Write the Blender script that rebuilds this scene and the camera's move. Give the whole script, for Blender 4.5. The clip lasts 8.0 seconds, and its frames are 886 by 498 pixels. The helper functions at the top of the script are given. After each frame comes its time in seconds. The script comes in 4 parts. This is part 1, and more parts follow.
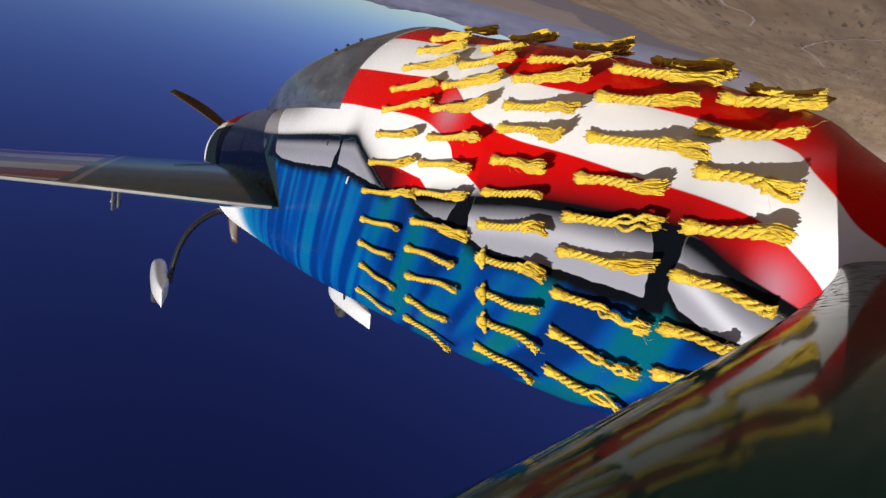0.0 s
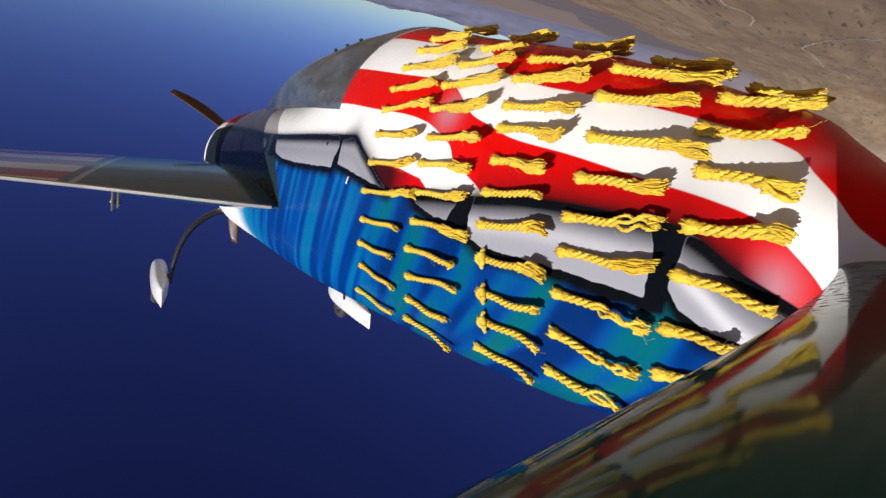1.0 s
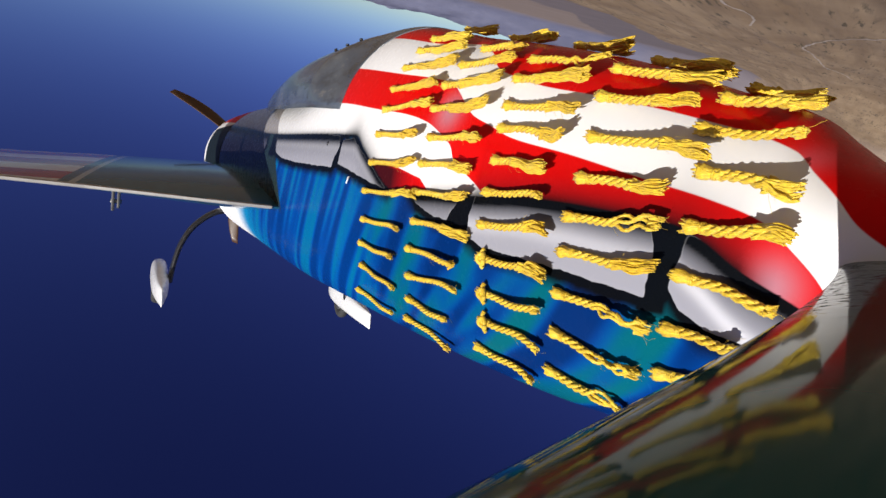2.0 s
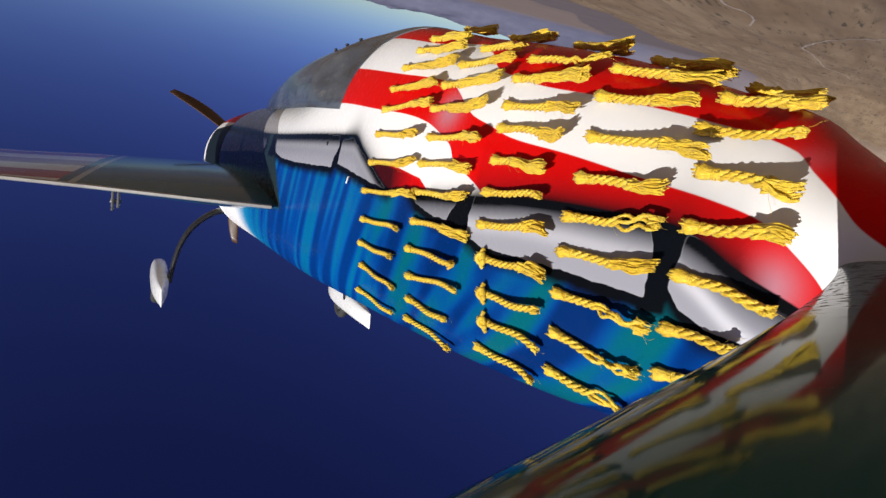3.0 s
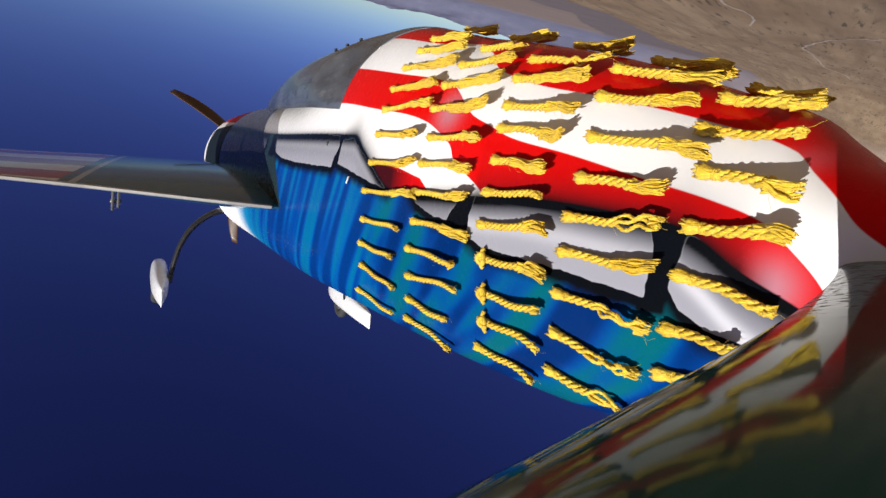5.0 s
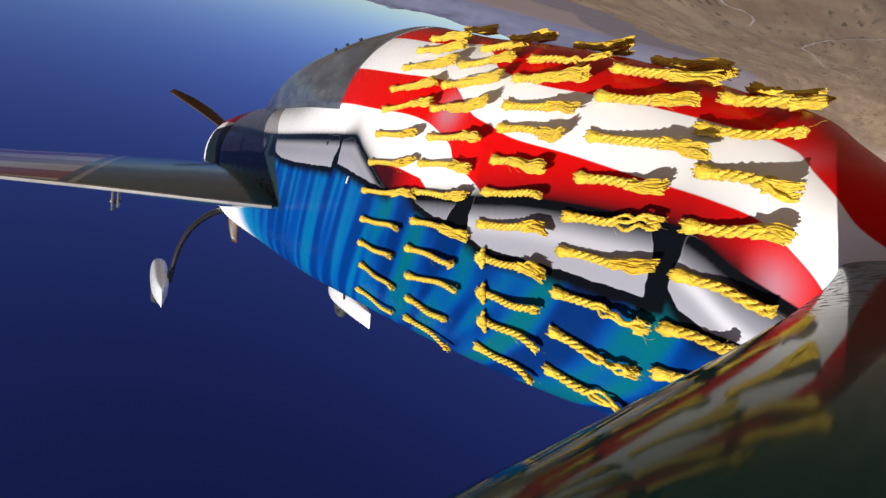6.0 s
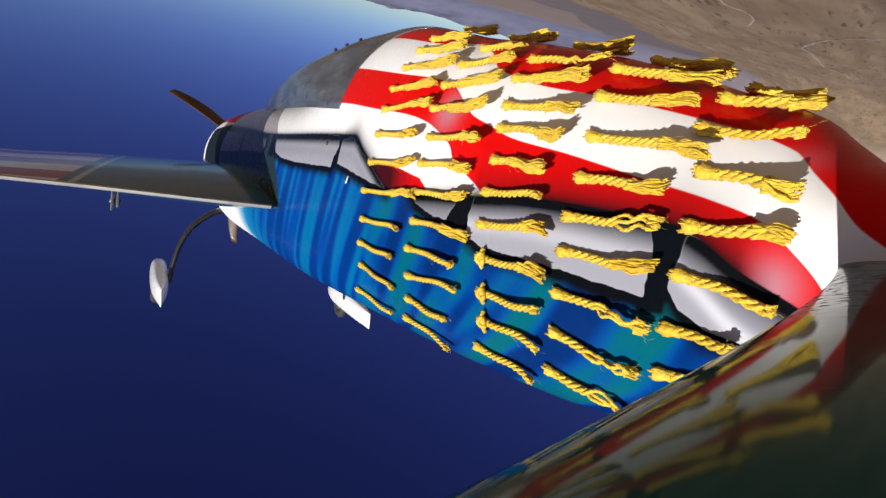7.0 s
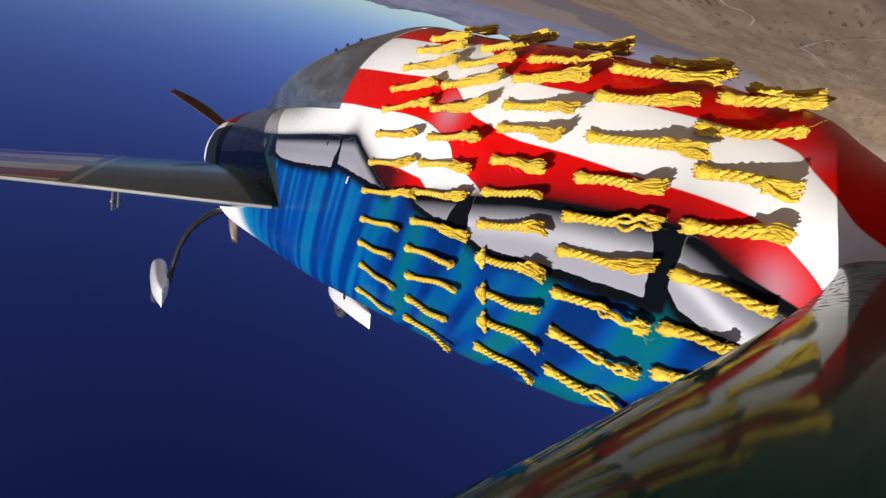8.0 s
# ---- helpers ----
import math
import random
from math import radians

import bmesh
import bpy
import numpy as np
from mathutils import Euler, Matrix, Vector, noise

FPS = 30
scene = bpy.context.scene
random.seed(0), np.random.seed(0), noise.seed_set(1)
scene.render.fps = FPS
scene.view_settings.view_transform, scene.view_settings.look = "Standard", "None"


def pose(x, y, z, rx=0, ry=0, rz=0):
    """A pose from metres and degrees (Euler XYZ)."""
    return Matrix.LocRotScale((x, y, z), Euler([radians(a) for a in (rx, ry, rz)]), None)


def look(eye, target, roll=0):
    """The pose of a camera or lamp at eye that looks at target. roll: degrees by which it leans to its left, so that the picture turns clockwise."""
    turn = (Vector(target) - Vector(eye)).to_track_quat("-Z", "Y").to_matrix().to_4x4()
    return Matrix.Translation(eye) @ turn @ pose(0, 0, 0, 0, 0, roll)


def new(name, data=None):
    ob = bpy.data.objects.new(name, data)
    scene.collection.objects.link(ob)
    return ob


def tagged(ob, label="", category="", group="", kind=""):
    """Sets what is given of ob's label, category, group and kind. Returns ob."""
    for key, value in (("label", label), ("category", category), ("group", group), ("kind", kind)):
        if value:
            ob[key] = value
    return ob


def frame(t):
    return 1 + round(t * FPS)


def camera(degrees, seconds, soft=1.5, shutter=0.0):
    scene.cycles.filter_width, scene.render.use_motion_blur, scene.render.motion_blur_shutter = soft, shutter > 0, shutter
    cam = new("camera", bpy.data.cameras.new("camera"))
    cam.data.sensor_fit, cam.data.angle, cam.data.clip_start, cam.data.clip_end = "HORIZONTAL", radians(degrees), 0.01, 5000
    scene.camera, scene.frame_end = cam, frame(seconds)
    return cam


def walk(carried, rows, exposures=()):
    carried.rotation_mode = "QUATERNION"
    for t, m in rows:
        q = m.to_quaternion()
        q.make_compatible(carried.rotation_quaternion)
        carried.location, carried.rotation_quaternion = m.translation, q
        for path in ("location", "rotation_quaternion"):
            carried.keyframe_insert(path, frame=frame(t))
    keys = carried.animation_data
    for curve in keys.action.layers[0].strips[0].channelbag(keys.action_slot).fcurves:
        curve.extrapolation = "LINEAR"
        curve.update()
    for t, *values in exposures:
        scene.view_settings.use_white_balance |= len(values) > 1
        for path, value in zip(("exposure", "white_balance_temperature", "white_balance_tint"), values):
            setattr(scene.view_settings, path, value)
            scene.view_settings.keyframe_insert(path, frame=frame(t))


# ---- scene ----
STAB = (0.0602, 0.2151, 0.1109)                                # the stabilizer's curved leading edge
STAB_Z, STAB_RISE, STAB_PITCH, STAB_HALF = -0.0685, 0.0379, 0.0245, 0.0283
ROADS = ((((1990, 4400), (1912, 3891), (1713, 3290), (1574, 2845), (1301, 2414), (1048, 2143), (856, 1957), (500, 1700)), 10.0),
         (((1080, 1380), (1141, 1553), (1164, 1684), (1223, 1851), (1330, 1990)), 9.0))

# ---------------------------------------------------------------- camera
# The aeroplane flies inverted and banked. Its own axes: x ahead, y to its left wing, z to its canopy side.
UP = Vector((0.34303, -0.07104, -0.93663))                                       # the world's up, in the aeroplane's axes
AHEAD = (Vector((1, 0, 0)) - UP * UP[0]).normalized()
SIDE = UP.cross(AHEAD)
HEIGHT = 220.0 * 0.36
PLANE = Matrix.Translation((0, 0, HEIGHT)) @ Matrix((AHEAD, SIDE, UP)).to_4x4()

EYE = Vector((0, 0.90, 0))                                    # on the left stabilizer, just over its skin
RIGHT, DOWN, FORE = Vector((-0.49267, -0.86125, 0.12461)), Vector((-0.15537, -0.05384, -0.98639)), Vector((0.85624, -0.50532, -0.10729))
MOUNT = PLANE @ Matrix.Translation(EYE) @ Matrix((RIGHT, -DOWN, -FORE)).transposed().to_4x4()

cam = camera(84.0, 8.0, soft=1.45)
SHAKE = ((0.0, 0.02, 0.00, 0.02), (0.5, -0.04, 0.01, 0.03), (1.0, 0.02, -0.01, -0.01), (1.5, -0.02, 0.0, 0.0), (2.0, 0.01, 0.01, 0.0),
         (2.5, -0.01, 0.0, 0.01), (3.0, 0.0, -0.01, 0.0), (3.5, -0.02, 0.0, -0.01), (4.0, 0.03, 0.0, 0.0), (4.5, 0.0, 0.01, 0.0),
         (5.0, 0.01, 0.0, 0.01), (5.5, -0.01, 0.01, 0.0), (6.0, -0.01, -0.01, 0.0), (6.5, 0.03, 0.02, 0.01), (7.0, -0.01, -0.04, 0.0),
         (7.5, -0.02, -0.03, 0.01), (8.0, 0.0, 0.0, 0.0))
walk(cam, [(t, MOUNT @ pose(0, 0, 0, a, b, c)) for t, a, b, c in SHAKE],
     exposures=[(t, 0.61 + e) for t, e in ((0.0, -0.16), (0.5, -0.16), (1.0, 0.0), (1.5, 0.06), (3.0, -0.10), (3.5, -0.17), (4.0, -0.08), (4.5, 0.0),
                                           (6.0, 0.06), (6.5, 0.06), (7.0, 0.04), (7.5, -0.03), (8.0, -0.04))])

# ---------------------------------------------------------------- sky and sun
SUN_LOCAL = Vector((-0.385, 0.84, -0.46)).normalized()         # towards the sun, in the aeroplane's axes
SUN = (PLANE.to_3x3() @ SUN_LOCAL).normalized()
ELEVATION, AZIMUTH = math.asin(SUN.z), math.atan2(SUN.x, SUN.y)
world = bpy.data.worlds.new("sky")
world.use_nodes = True
scene.world = world
wt = world.node_tree
sky = wt.nodes.new("ShaderNodeTexSky")
sky.sky_type, sky.sun_disc, sky.sun_elevation, sky.sun_rotation = "NISHITA", False, ELEVATION, AZIMUTH
sky.altitude, sky.air_density, sky.dust_density, sky.ozone_density = 2200, 1.0, 0.4, 4.0
grade = wt.nodes.new("ShaderNodeHueSaturation")
grade.inputs["Saturation"].default_value, grade.inputs["Hue"].default_value = 1.10, 0.536
grade.inputs["Value"].default_value = 0.65
tone = wt.nodes.new("ShaderNodeRGBToBW")                       # the clear desert sky deepens quickly away from the horizon
depth = wt.nodes.new("ShaderNodeMath")
depth.operation = "POWER"
depth.inputs[1].default_value = 0.36
deep = wt.nodes.new("ShaderNodeVectorMath")
deep.operation = "SCALE"
wt.links.new(sky.outputs[0], tone.inputs[0])
wt.links.new(tone.outputs[0], depth.inputs[0])
wt.links.new(sky.outputs[0], deep.inputs[0])
wt.links.new(depth.outputs[0], deep.inputs["Scale"])
wt.links.new(deep.outputs[0], grade.inputs["Color"])
wt.links.new(grade.outputs[0], wt.nodes["Background"].inputs["Color"])
wt.nodes["Background"].inputs["Strength"].default_value = 0.05

lamp = bpy.data.lights.new("sun", "SUN")
lamp.energy, lamp.angle, lamp.color = 3.95, radians(0.53), (1.0, 0.965, 0.91)
sun = new("sun", lamp)
sun.matrix_world = look(SUN * 50 + Vector((0, 0, HEIGHT)), (0, 0, HEIGHT))


# ---------------------------------------------------------------- helpers
def part(name, bm, material, parent=None, label="", smooth=True):
    me = bpy.data.meshes.new(name)
    bm.to_mesh(me)
    bm.free()
    return finish(name, me, material, parent, label, smooth)


def finish(name, me, material, parent=None, label="", smooth=True):
    for m in material if isinstance(material, (list, tuple)) else [material]:
        me.materials.append(m)
    if smooth:
        me.polygons.foreach_set("use_smooth", [True] * len(me.polygons))
    ob = new(name, me)
    if parent:
        ob.parent = parent
    if label:
        tagged(ob, label)
    return ob


def curve(nodes, x):
    """A smooth monotone curve through (x, value) nodes."""
    xs, ys = np.array([n[0] for n in nodes], float), np.array([n[1] for n in nodes], float)
    h = np.diff(xs)
    d = np.diff(ys) / h
    m = np.zeros(len(xs))
    m[0], m[-1] = d[0], d[-1]
    for i in range(1, len(xs) - 1):
        if d[i - 1] * d[i] > 0:
            a, b = 2 * h[i] + h[i - 1], h[i] + 2 * h[i - 1]
            m[i] = (a + b) / (a / d[i - 1] + b / d[i])
    x = np.clip(np.asarray(x, float), xs[0], xs[-1])
    i = np.clip(np.searchsorted(xs, x) - 1, 0, len(xs) - 2)
    t = (x - xs[i]) / h[i]
    return ys[i] * (1 + 2 * t) * (1 - t) ** 2 + h[i] * m[i] * t * (1 - t) ** 2 + ys[i + 1] * t * t * (3 - 2 * t) + h[i] * m[i + 1] * t * t * (t - 1)


def tube(bm, path, radius, sides=8, flat=1.0, side=None, close=True):
    """A tube along path; radius is a number or one for each point; flat squeezes it across side."""
    path = [Vector(p) for p in path]
    rings, up = [], side or Vector((0.0, 0.1, 1.0))
    for i, p in enumerate(path):
        t = (path[min(i + 1, len(path) - 1)] - path[max(i - 1, 0)]).normalized()
        a = (up - t * up.dot(t)).normalized()
        b = t.cross(a)
        r = radius[i] if isinstance(radius, (list, tuple)) else radius
        rings.append([bm.verts.new(p + r * (a * math.cos(k * math.tau / sides) * flat + b * math.sin(k * math.tau / sides))) for k in range(sides)])
    for r0, r1 in zip(rings, rings[1:]):
        for k in range(sides):
            bm.faces.new((r0[k], r0[(k + 1) % sides], r1[(k + 1) % sides], r1[k]))
    if close:
        bm.faces.new(rings[0][::-1])
        bm.faces.new(rings[-1])
    return bm


def loft(bm, rings, close=True):
    """Skin over rings of points, all of one length."""
    rows = [[bm.verts.new(p) for p in r] for r in rings]
    n = len(rows[0])
    for r0, r1 in zip(rows, rows[1:]):
        for k in range(n):
            bm.faces.new((r0[k], r0[(k + 1) % n], r1[(k + 1) % n], r1[k]))
    if close:
        bm.faces.new(rows[0][::-1])
        bm.faces.new(rows[-1])
    bmesh.ops.recalc_face_normals(bm, faces=bm.faces)
    return bm


# ---------------------------------------------------------------- materials
def material(name):
    m = bpy.data.materials.new(name)
    m.use_nodes = True
    return m, m.node_tree, m.node_tree.nodes["Principled BSDF"]


class Graph:
    """Short forms for the nodes of one material."""

    def __init__(self, tree):
        self.t = tree

    def put(self, socket, v):
        if isinstance(v, bpy.types.NodeSocket):
            self.t.links.new(v, socket)
        elif v is not None:
            socket.default_value = v

    def math(self, op, a, b=None, c=None):
        n = self.t.nodes.new("ShaderNodeMath")
        n.operation = op
        for s, v in zip(n.inputs, (a, b, c)):
            self.put(s, v)
        return n.outputs[0]

    def ramp(self, v, lo, hi, a=0.0, b=1.0, soft=False):
        n = self.t.nodes.new("ShaderNodeMapRange")
        n.interpolation_type = "SMOOTHSTEP" if soft else "LINEAR"
        for s, x in zip(n.inputs, (v, lo, hi, a, b)):
            self.put(s, x)
        return n.outputs[0]

    def mix(self, f, a, b):
        n = self.t.nodes.new("ShaderNodeMix")
        n.data_type = "RGBA"
        self.put(n.inputs[0], f)
        self.put(n.inputs[6], (*a, 1) if isinstance(a, tuple) else a)
        self.put(n.inputs[7], (*b, 1) if isinstance(b, tuple) else b)
        return n.outputs[2]

    def attr(self, name):
        n = self.t.nodes.new("ShaderNodeAttribute")
        n.attribute_name = name
        return n.outputs["Fac"]

    def coords(self):
        n = self.t.nodes.new("ShaderNodeTexCoord")
        return n.outputs["Object"]

    def axes(self, v):
        n = self.t.nodes.new("ShaderNodeSeparateXYZ")
        self.put(n.inputs[0], v)
        return n.outputs

    def scaled(self, v, s):
        n = self.t.nodes.new("ShaderNodeMapping")
        self.put(n.inputs[0], v)
        n.inputs["Scale"].default_value = s
        return n.outputs[0]

    def join(self, a, b, c=0.0):
        n = self.t.nodes.new("ShaderNodeCombineXYZ")
        for s, v in zip(n.inputs, (a, b, c)):
            self.put(s, v)
        return n.outputs[0]

    def noise(self, v, scale, detail=3.0, rough=0.5):
        n = self.t.nodes.new("ShaderNodeTexNoise")
        self.put(n.inputs["Vector"], v)
        n.inputs["Scale"].default_value, n.inputs["Detail"].default_value, n.inputs["Roughness"].default_value = scale, detail, rough
        return n.outputs["Fac"]

    def bump(self, h, strength, distance=0.01):
        n = self.t.nodes.new("ShaderNodeBump")
        n.inputs["Strength"].default_value, n.inputs["Distance"].default_value = strength, distance
        self.put(n.inputs["Height"], h)
        return n.outputs[0]


RED, WHITE, BLACK, SILVER = (0.55, 0.003, 0.003), (0.72, 0.71, 0.71), (0.003, 0.0035, 0.0045), (0.29, 0.29, 0.335)


def flag_paint():
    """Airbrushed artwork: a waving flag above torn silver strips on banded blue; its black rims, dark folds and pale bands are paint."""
    m, t, p = material("aeroplane_artwork")
    g = Graph(t)
    co = g.coords()
    x, y, z = g.axes(co)
    edge = lambda name, w=0.0012: g.ramp(g.attr(name), -w, w)
    lean = g.math("ADD", g.math("MULTIPLY_ADD", z, 0.55, x), g.math("MULTIPLY", g.math("ABSOLUTE", y), 1.7))     # the bands lean aft towards the top
    wobble = g.noise(g.join(lean, g.math("MULTIPLY", z, 0.15)), 4.0, 2.0)
    band = g.math("SINE", g.math("MULTIPLY_ADD", wobble, 7.0, g.math("MULTIPLY", lean, 31.0)))
    fine = g.noise(g.join(lean, g.math("MULTIPLY", z, 0.10)), 12.0, 0.6)
    tone = g.math("ADD", g.math("MULTIPLY", band, 0.16), g.ramp(fine, 0.30, 0.70, 0.05, 0.98))
    slow = g.math("SINE", g.math("MULTIPLY_ADD", g.noise(g.join(lean, g.math("MULTIPLY", z, 0.5)), 4.0, 1.0), 7.0, g.math("MULTIPLY", lean, 22.0)))
    blotch = g.math("ADD", g.math("MULTIPLY_ADD", slow, 0.34, -0.32), g.math("MULTIPLY", g.noise(g.join(g.math("MULTIPLY", lean, 1.2), g.math("MULTIPLY", z, 0.6)), 7.0, 1.0), 1.5))
    aft = g.ramp(x, 1.75, 1.35, soft=True)
    tone = g.math("ADD", g.math("MULTIPLY", tone, g.math("SUBTRACT", 1.0, aft)), g.math("MULTIPLY", blotch, aft))
    fore_blue = g.mix(g.ramp(tone, 0.1, 0.75, soft=True), (0.0006, 0.030, 0.165), (0.001, 0.062, 0.31))
    fore_blue = g.mix(g.ramp(tone, 0.42, 0.92, 0.0, 0.75, soft=True), fore_blue, (0.001, 0.130, 0.25))
    blue = g.mix(g.ramp(tone, 0.05, 0.65, soft=True), (0.0008, 0.020, 0.115), (0.001, 0.050, 0.27))
    blue = g.mix(g.ramp(tone, 0.26, 0.95, soft=True), blue, (0.001, 0.098, 0.130))
    blue = g.mix(aft, fore_blue, blue)
    belly = g.ramp(z, -0.14, -0.2, soft=True)
    blue = g.mix(g.math("MULTIPLY", g.ramp(x, 3.0, 3.6, soft=True), belly), blue, (0.004, 0.20, 0.40))
    blue = g.mix(g.math("MULTIPLY", g.ramp(x, 3.45, 3.85, soft=True), belly), blue, WHITE)
    shade_line = g.math("MAXIMUM", g.math("MULTIPLY_ADD", z, 0.62, 2.66), g.math("MULTIPLY_ADD", z, 1.75, 2.4225))
    fore = g.ramp(g.math("SUBTRACT", x, shade_line), 0.0, 0.008)       # the wing's shade ahead of the line, put into the paint colours
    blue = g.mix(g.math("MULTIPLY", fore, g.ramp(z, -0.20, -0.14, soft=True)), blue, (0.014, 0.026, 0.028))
    blue = g.mix(g.attr("black_rim"), blue, BLACK)
    grey = g.mix(g.attr("airbrush_silver"), SILVER, (0.62, 0.62, 0.68))
    # the silver in that shade is given a darker colour too
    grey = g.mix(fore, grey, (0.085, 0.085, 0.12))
    slot = g.ramp(g.math("ABSOLUTE", g.math("SUBTRACT", x, g.math("MULTIPLY_ADD", z, 0.3, 3.60))), 0.035, 0.028)
    grey = g.mix(slot, grey, (0.010, 0.012, 0.016))
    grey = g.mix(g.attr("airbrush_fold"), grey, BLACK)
    grey = g.mix(g.ramp(g.attr("torn"), 0.0024, 0.0010, 0.0, 0.08), grey, WHITE)    # pale ragged rim
    low = g.mix(edge("torn", 0.0009), blue, grey)
    stripes = g.mix(edge("s3"), WHITE, RED)
    stripes = g.mix(g.math("MULTIPLY", edge("red3"), 1.0), stripes, RED)
    stripes = g.mix(edge("s2"), stripes, WHITE)
    stripes = g.mix(edge("s1"), stripes, RED)
    stripes = g.mix(fore, stripes, (0.30, 0.275, 0.265))         # white cowl deck, with shade put into its colour
    stripes = g.mix(g.attr("pink_airbrush_and_sheen"), stripes, (0.37, 0.20, 0.25))
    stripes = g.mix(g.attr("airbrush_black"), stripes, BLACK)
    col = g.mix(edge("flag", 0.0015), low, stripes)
    grime = g.noise(co, 3.0, 5.0, 0.6)
    col = g.mix(g.ramp(grime, 0.5, 0.9, 0.0, 0.014), col, (0.25, 0.23, 0.20))
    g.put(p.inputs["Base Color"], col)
    g.put(p.inputs["Roughness"], g.ramp(g.noise(co, 40.0, 3.0), 0.3, 0.7, 0.22, 0.30))
    p.inputs["Specular IOR Level"].default_value = 0.06
    g.put(p.inputs["Normal"], g.bump(g.noise(g.scaled(co, (1, 1, 1)), 5.0, 2.0), 0.06, 0.02))
    return m


def plain(name, colour, rough=0.4, metal=0.0, coat=0.0, scale=12.0, vary=0.12, bump=0.0):
    m, t, p = material(name)
    g = Graph(t)
    co = g.coords()
    n = g.noise(co, scale, 4.0, 0.6)
    dark = tuple(c * (1 - vary * 2) for c in colour)
    g.put(p.inputs["Base Color"], g.mix(g.ramp(n, 0.3, 0.7), dark, colour))
    g.put(p.inputs["Roughness"], g.ramp(g.noise(co, scale * 4, 3.0), 0.3, 0.7, rough * 0.85, min(1, rough * 1.15)))
    p.inputs["Metallic"].default_value, p.inputs["Coat Weight"].default_value = metal, coat
    if bump:
        g.put(p.inputs["Normal"], g.bump(g.noise(co, scale * 6, 3.0), bump, 0.004))
    return m


def wing_paint():
    """Teal blue inboard, red and white stripes outboard of a curved white edge."""
    m, t, p = material("wing_artwork")
    g = Graph(t)
    co = g.coords()
    x, y, z = g.axes(co)
    u = g.math("ADD", g.math("ABSOLUTE", y), g.math("MULTIPLY", g.math("SUBTRACT", x, 2.85), 0.17))
    wave = g.math("MULTIPLY", g.math("SINE", g.math("MULTIPLY", y, 2.1)), 0.5)
    s = g.math("SINE", g.math("MULTIPLY_ADD", x, 18.0, wave))
    stripes = g.mix(g.ramp(s, -0.03, 0.03), (0.27, 0.040, 0.055), (0.60, 0.60, 0.64))
    teal = g.mix(g.noise(g.scaled(co, (0.4, 3, 1)), 4.0, 3.0), (0.014, 0.085, 0.145), (0.024, 0.120, 0.19))
    col = g.mix(g.ramp(u, 1.245, 1.25), teal, (0.34, 0.40, 0.46))
    col = g.mix(g.ramp(u, 1.275, 1.28), col, (0.03, 0.09, 0.16))
    col = g.mix(g.ramp(u, 1.32, 1.325), col, stripes)
    g.put(p.inputs["Base Color"], col)
    p.inputs["Roughness"].default_value, p.inputs["Specular IOR Level"].default_value = 0.10, 0.15
    g.put(p.inputs["Normal"], g.bump(g.noise(co, 3.0, 2.0), 0.04, 0.01))
    return m


def cowl_paint():
    """Dark navy sides with a red and white top and a white belly."""
    m, t, p = material("cowling_artwork")
    g = Graph(t)
    co = g.coords()
    x, y, z = g.axes(co)
    n = g.noise(co, 5.0, 3.0)
    navy = g.mix(n, (0.006, 0.010, 0.013), (0.010, 0.017, 0.019))
    top = g.mix(g.ramp(g.math("ABSOLUTE", y), 0.40, 0.405), RED, WHITE)
    col = g.mix(g.ramp(z, 0.345, 0.352), navy, top)
    col = g.mix(g.ramp(z, -0.16, -0.26, soft=True), col, WHITE)
    col = g.mix(g.math("MULTIPLY", g.ramp(x, 5.16, 5.17), g.ramp(z, 0.04, 0.07)), col, WHITE)
    g.put(p.inputs["Base Color"], col)
    g.put(p.inputs["Roughness"], g.ramp(g.noise(co, 30.0), 0.3, 0.7, 0.5, 0.6))
    p.inputs["Coat Weight"].default_value, p.inputs["Coat Roughness"].default_value = 0.0, 0.05
    p.inputs["Specular IOR Level"].default_value = 0.08
    return m


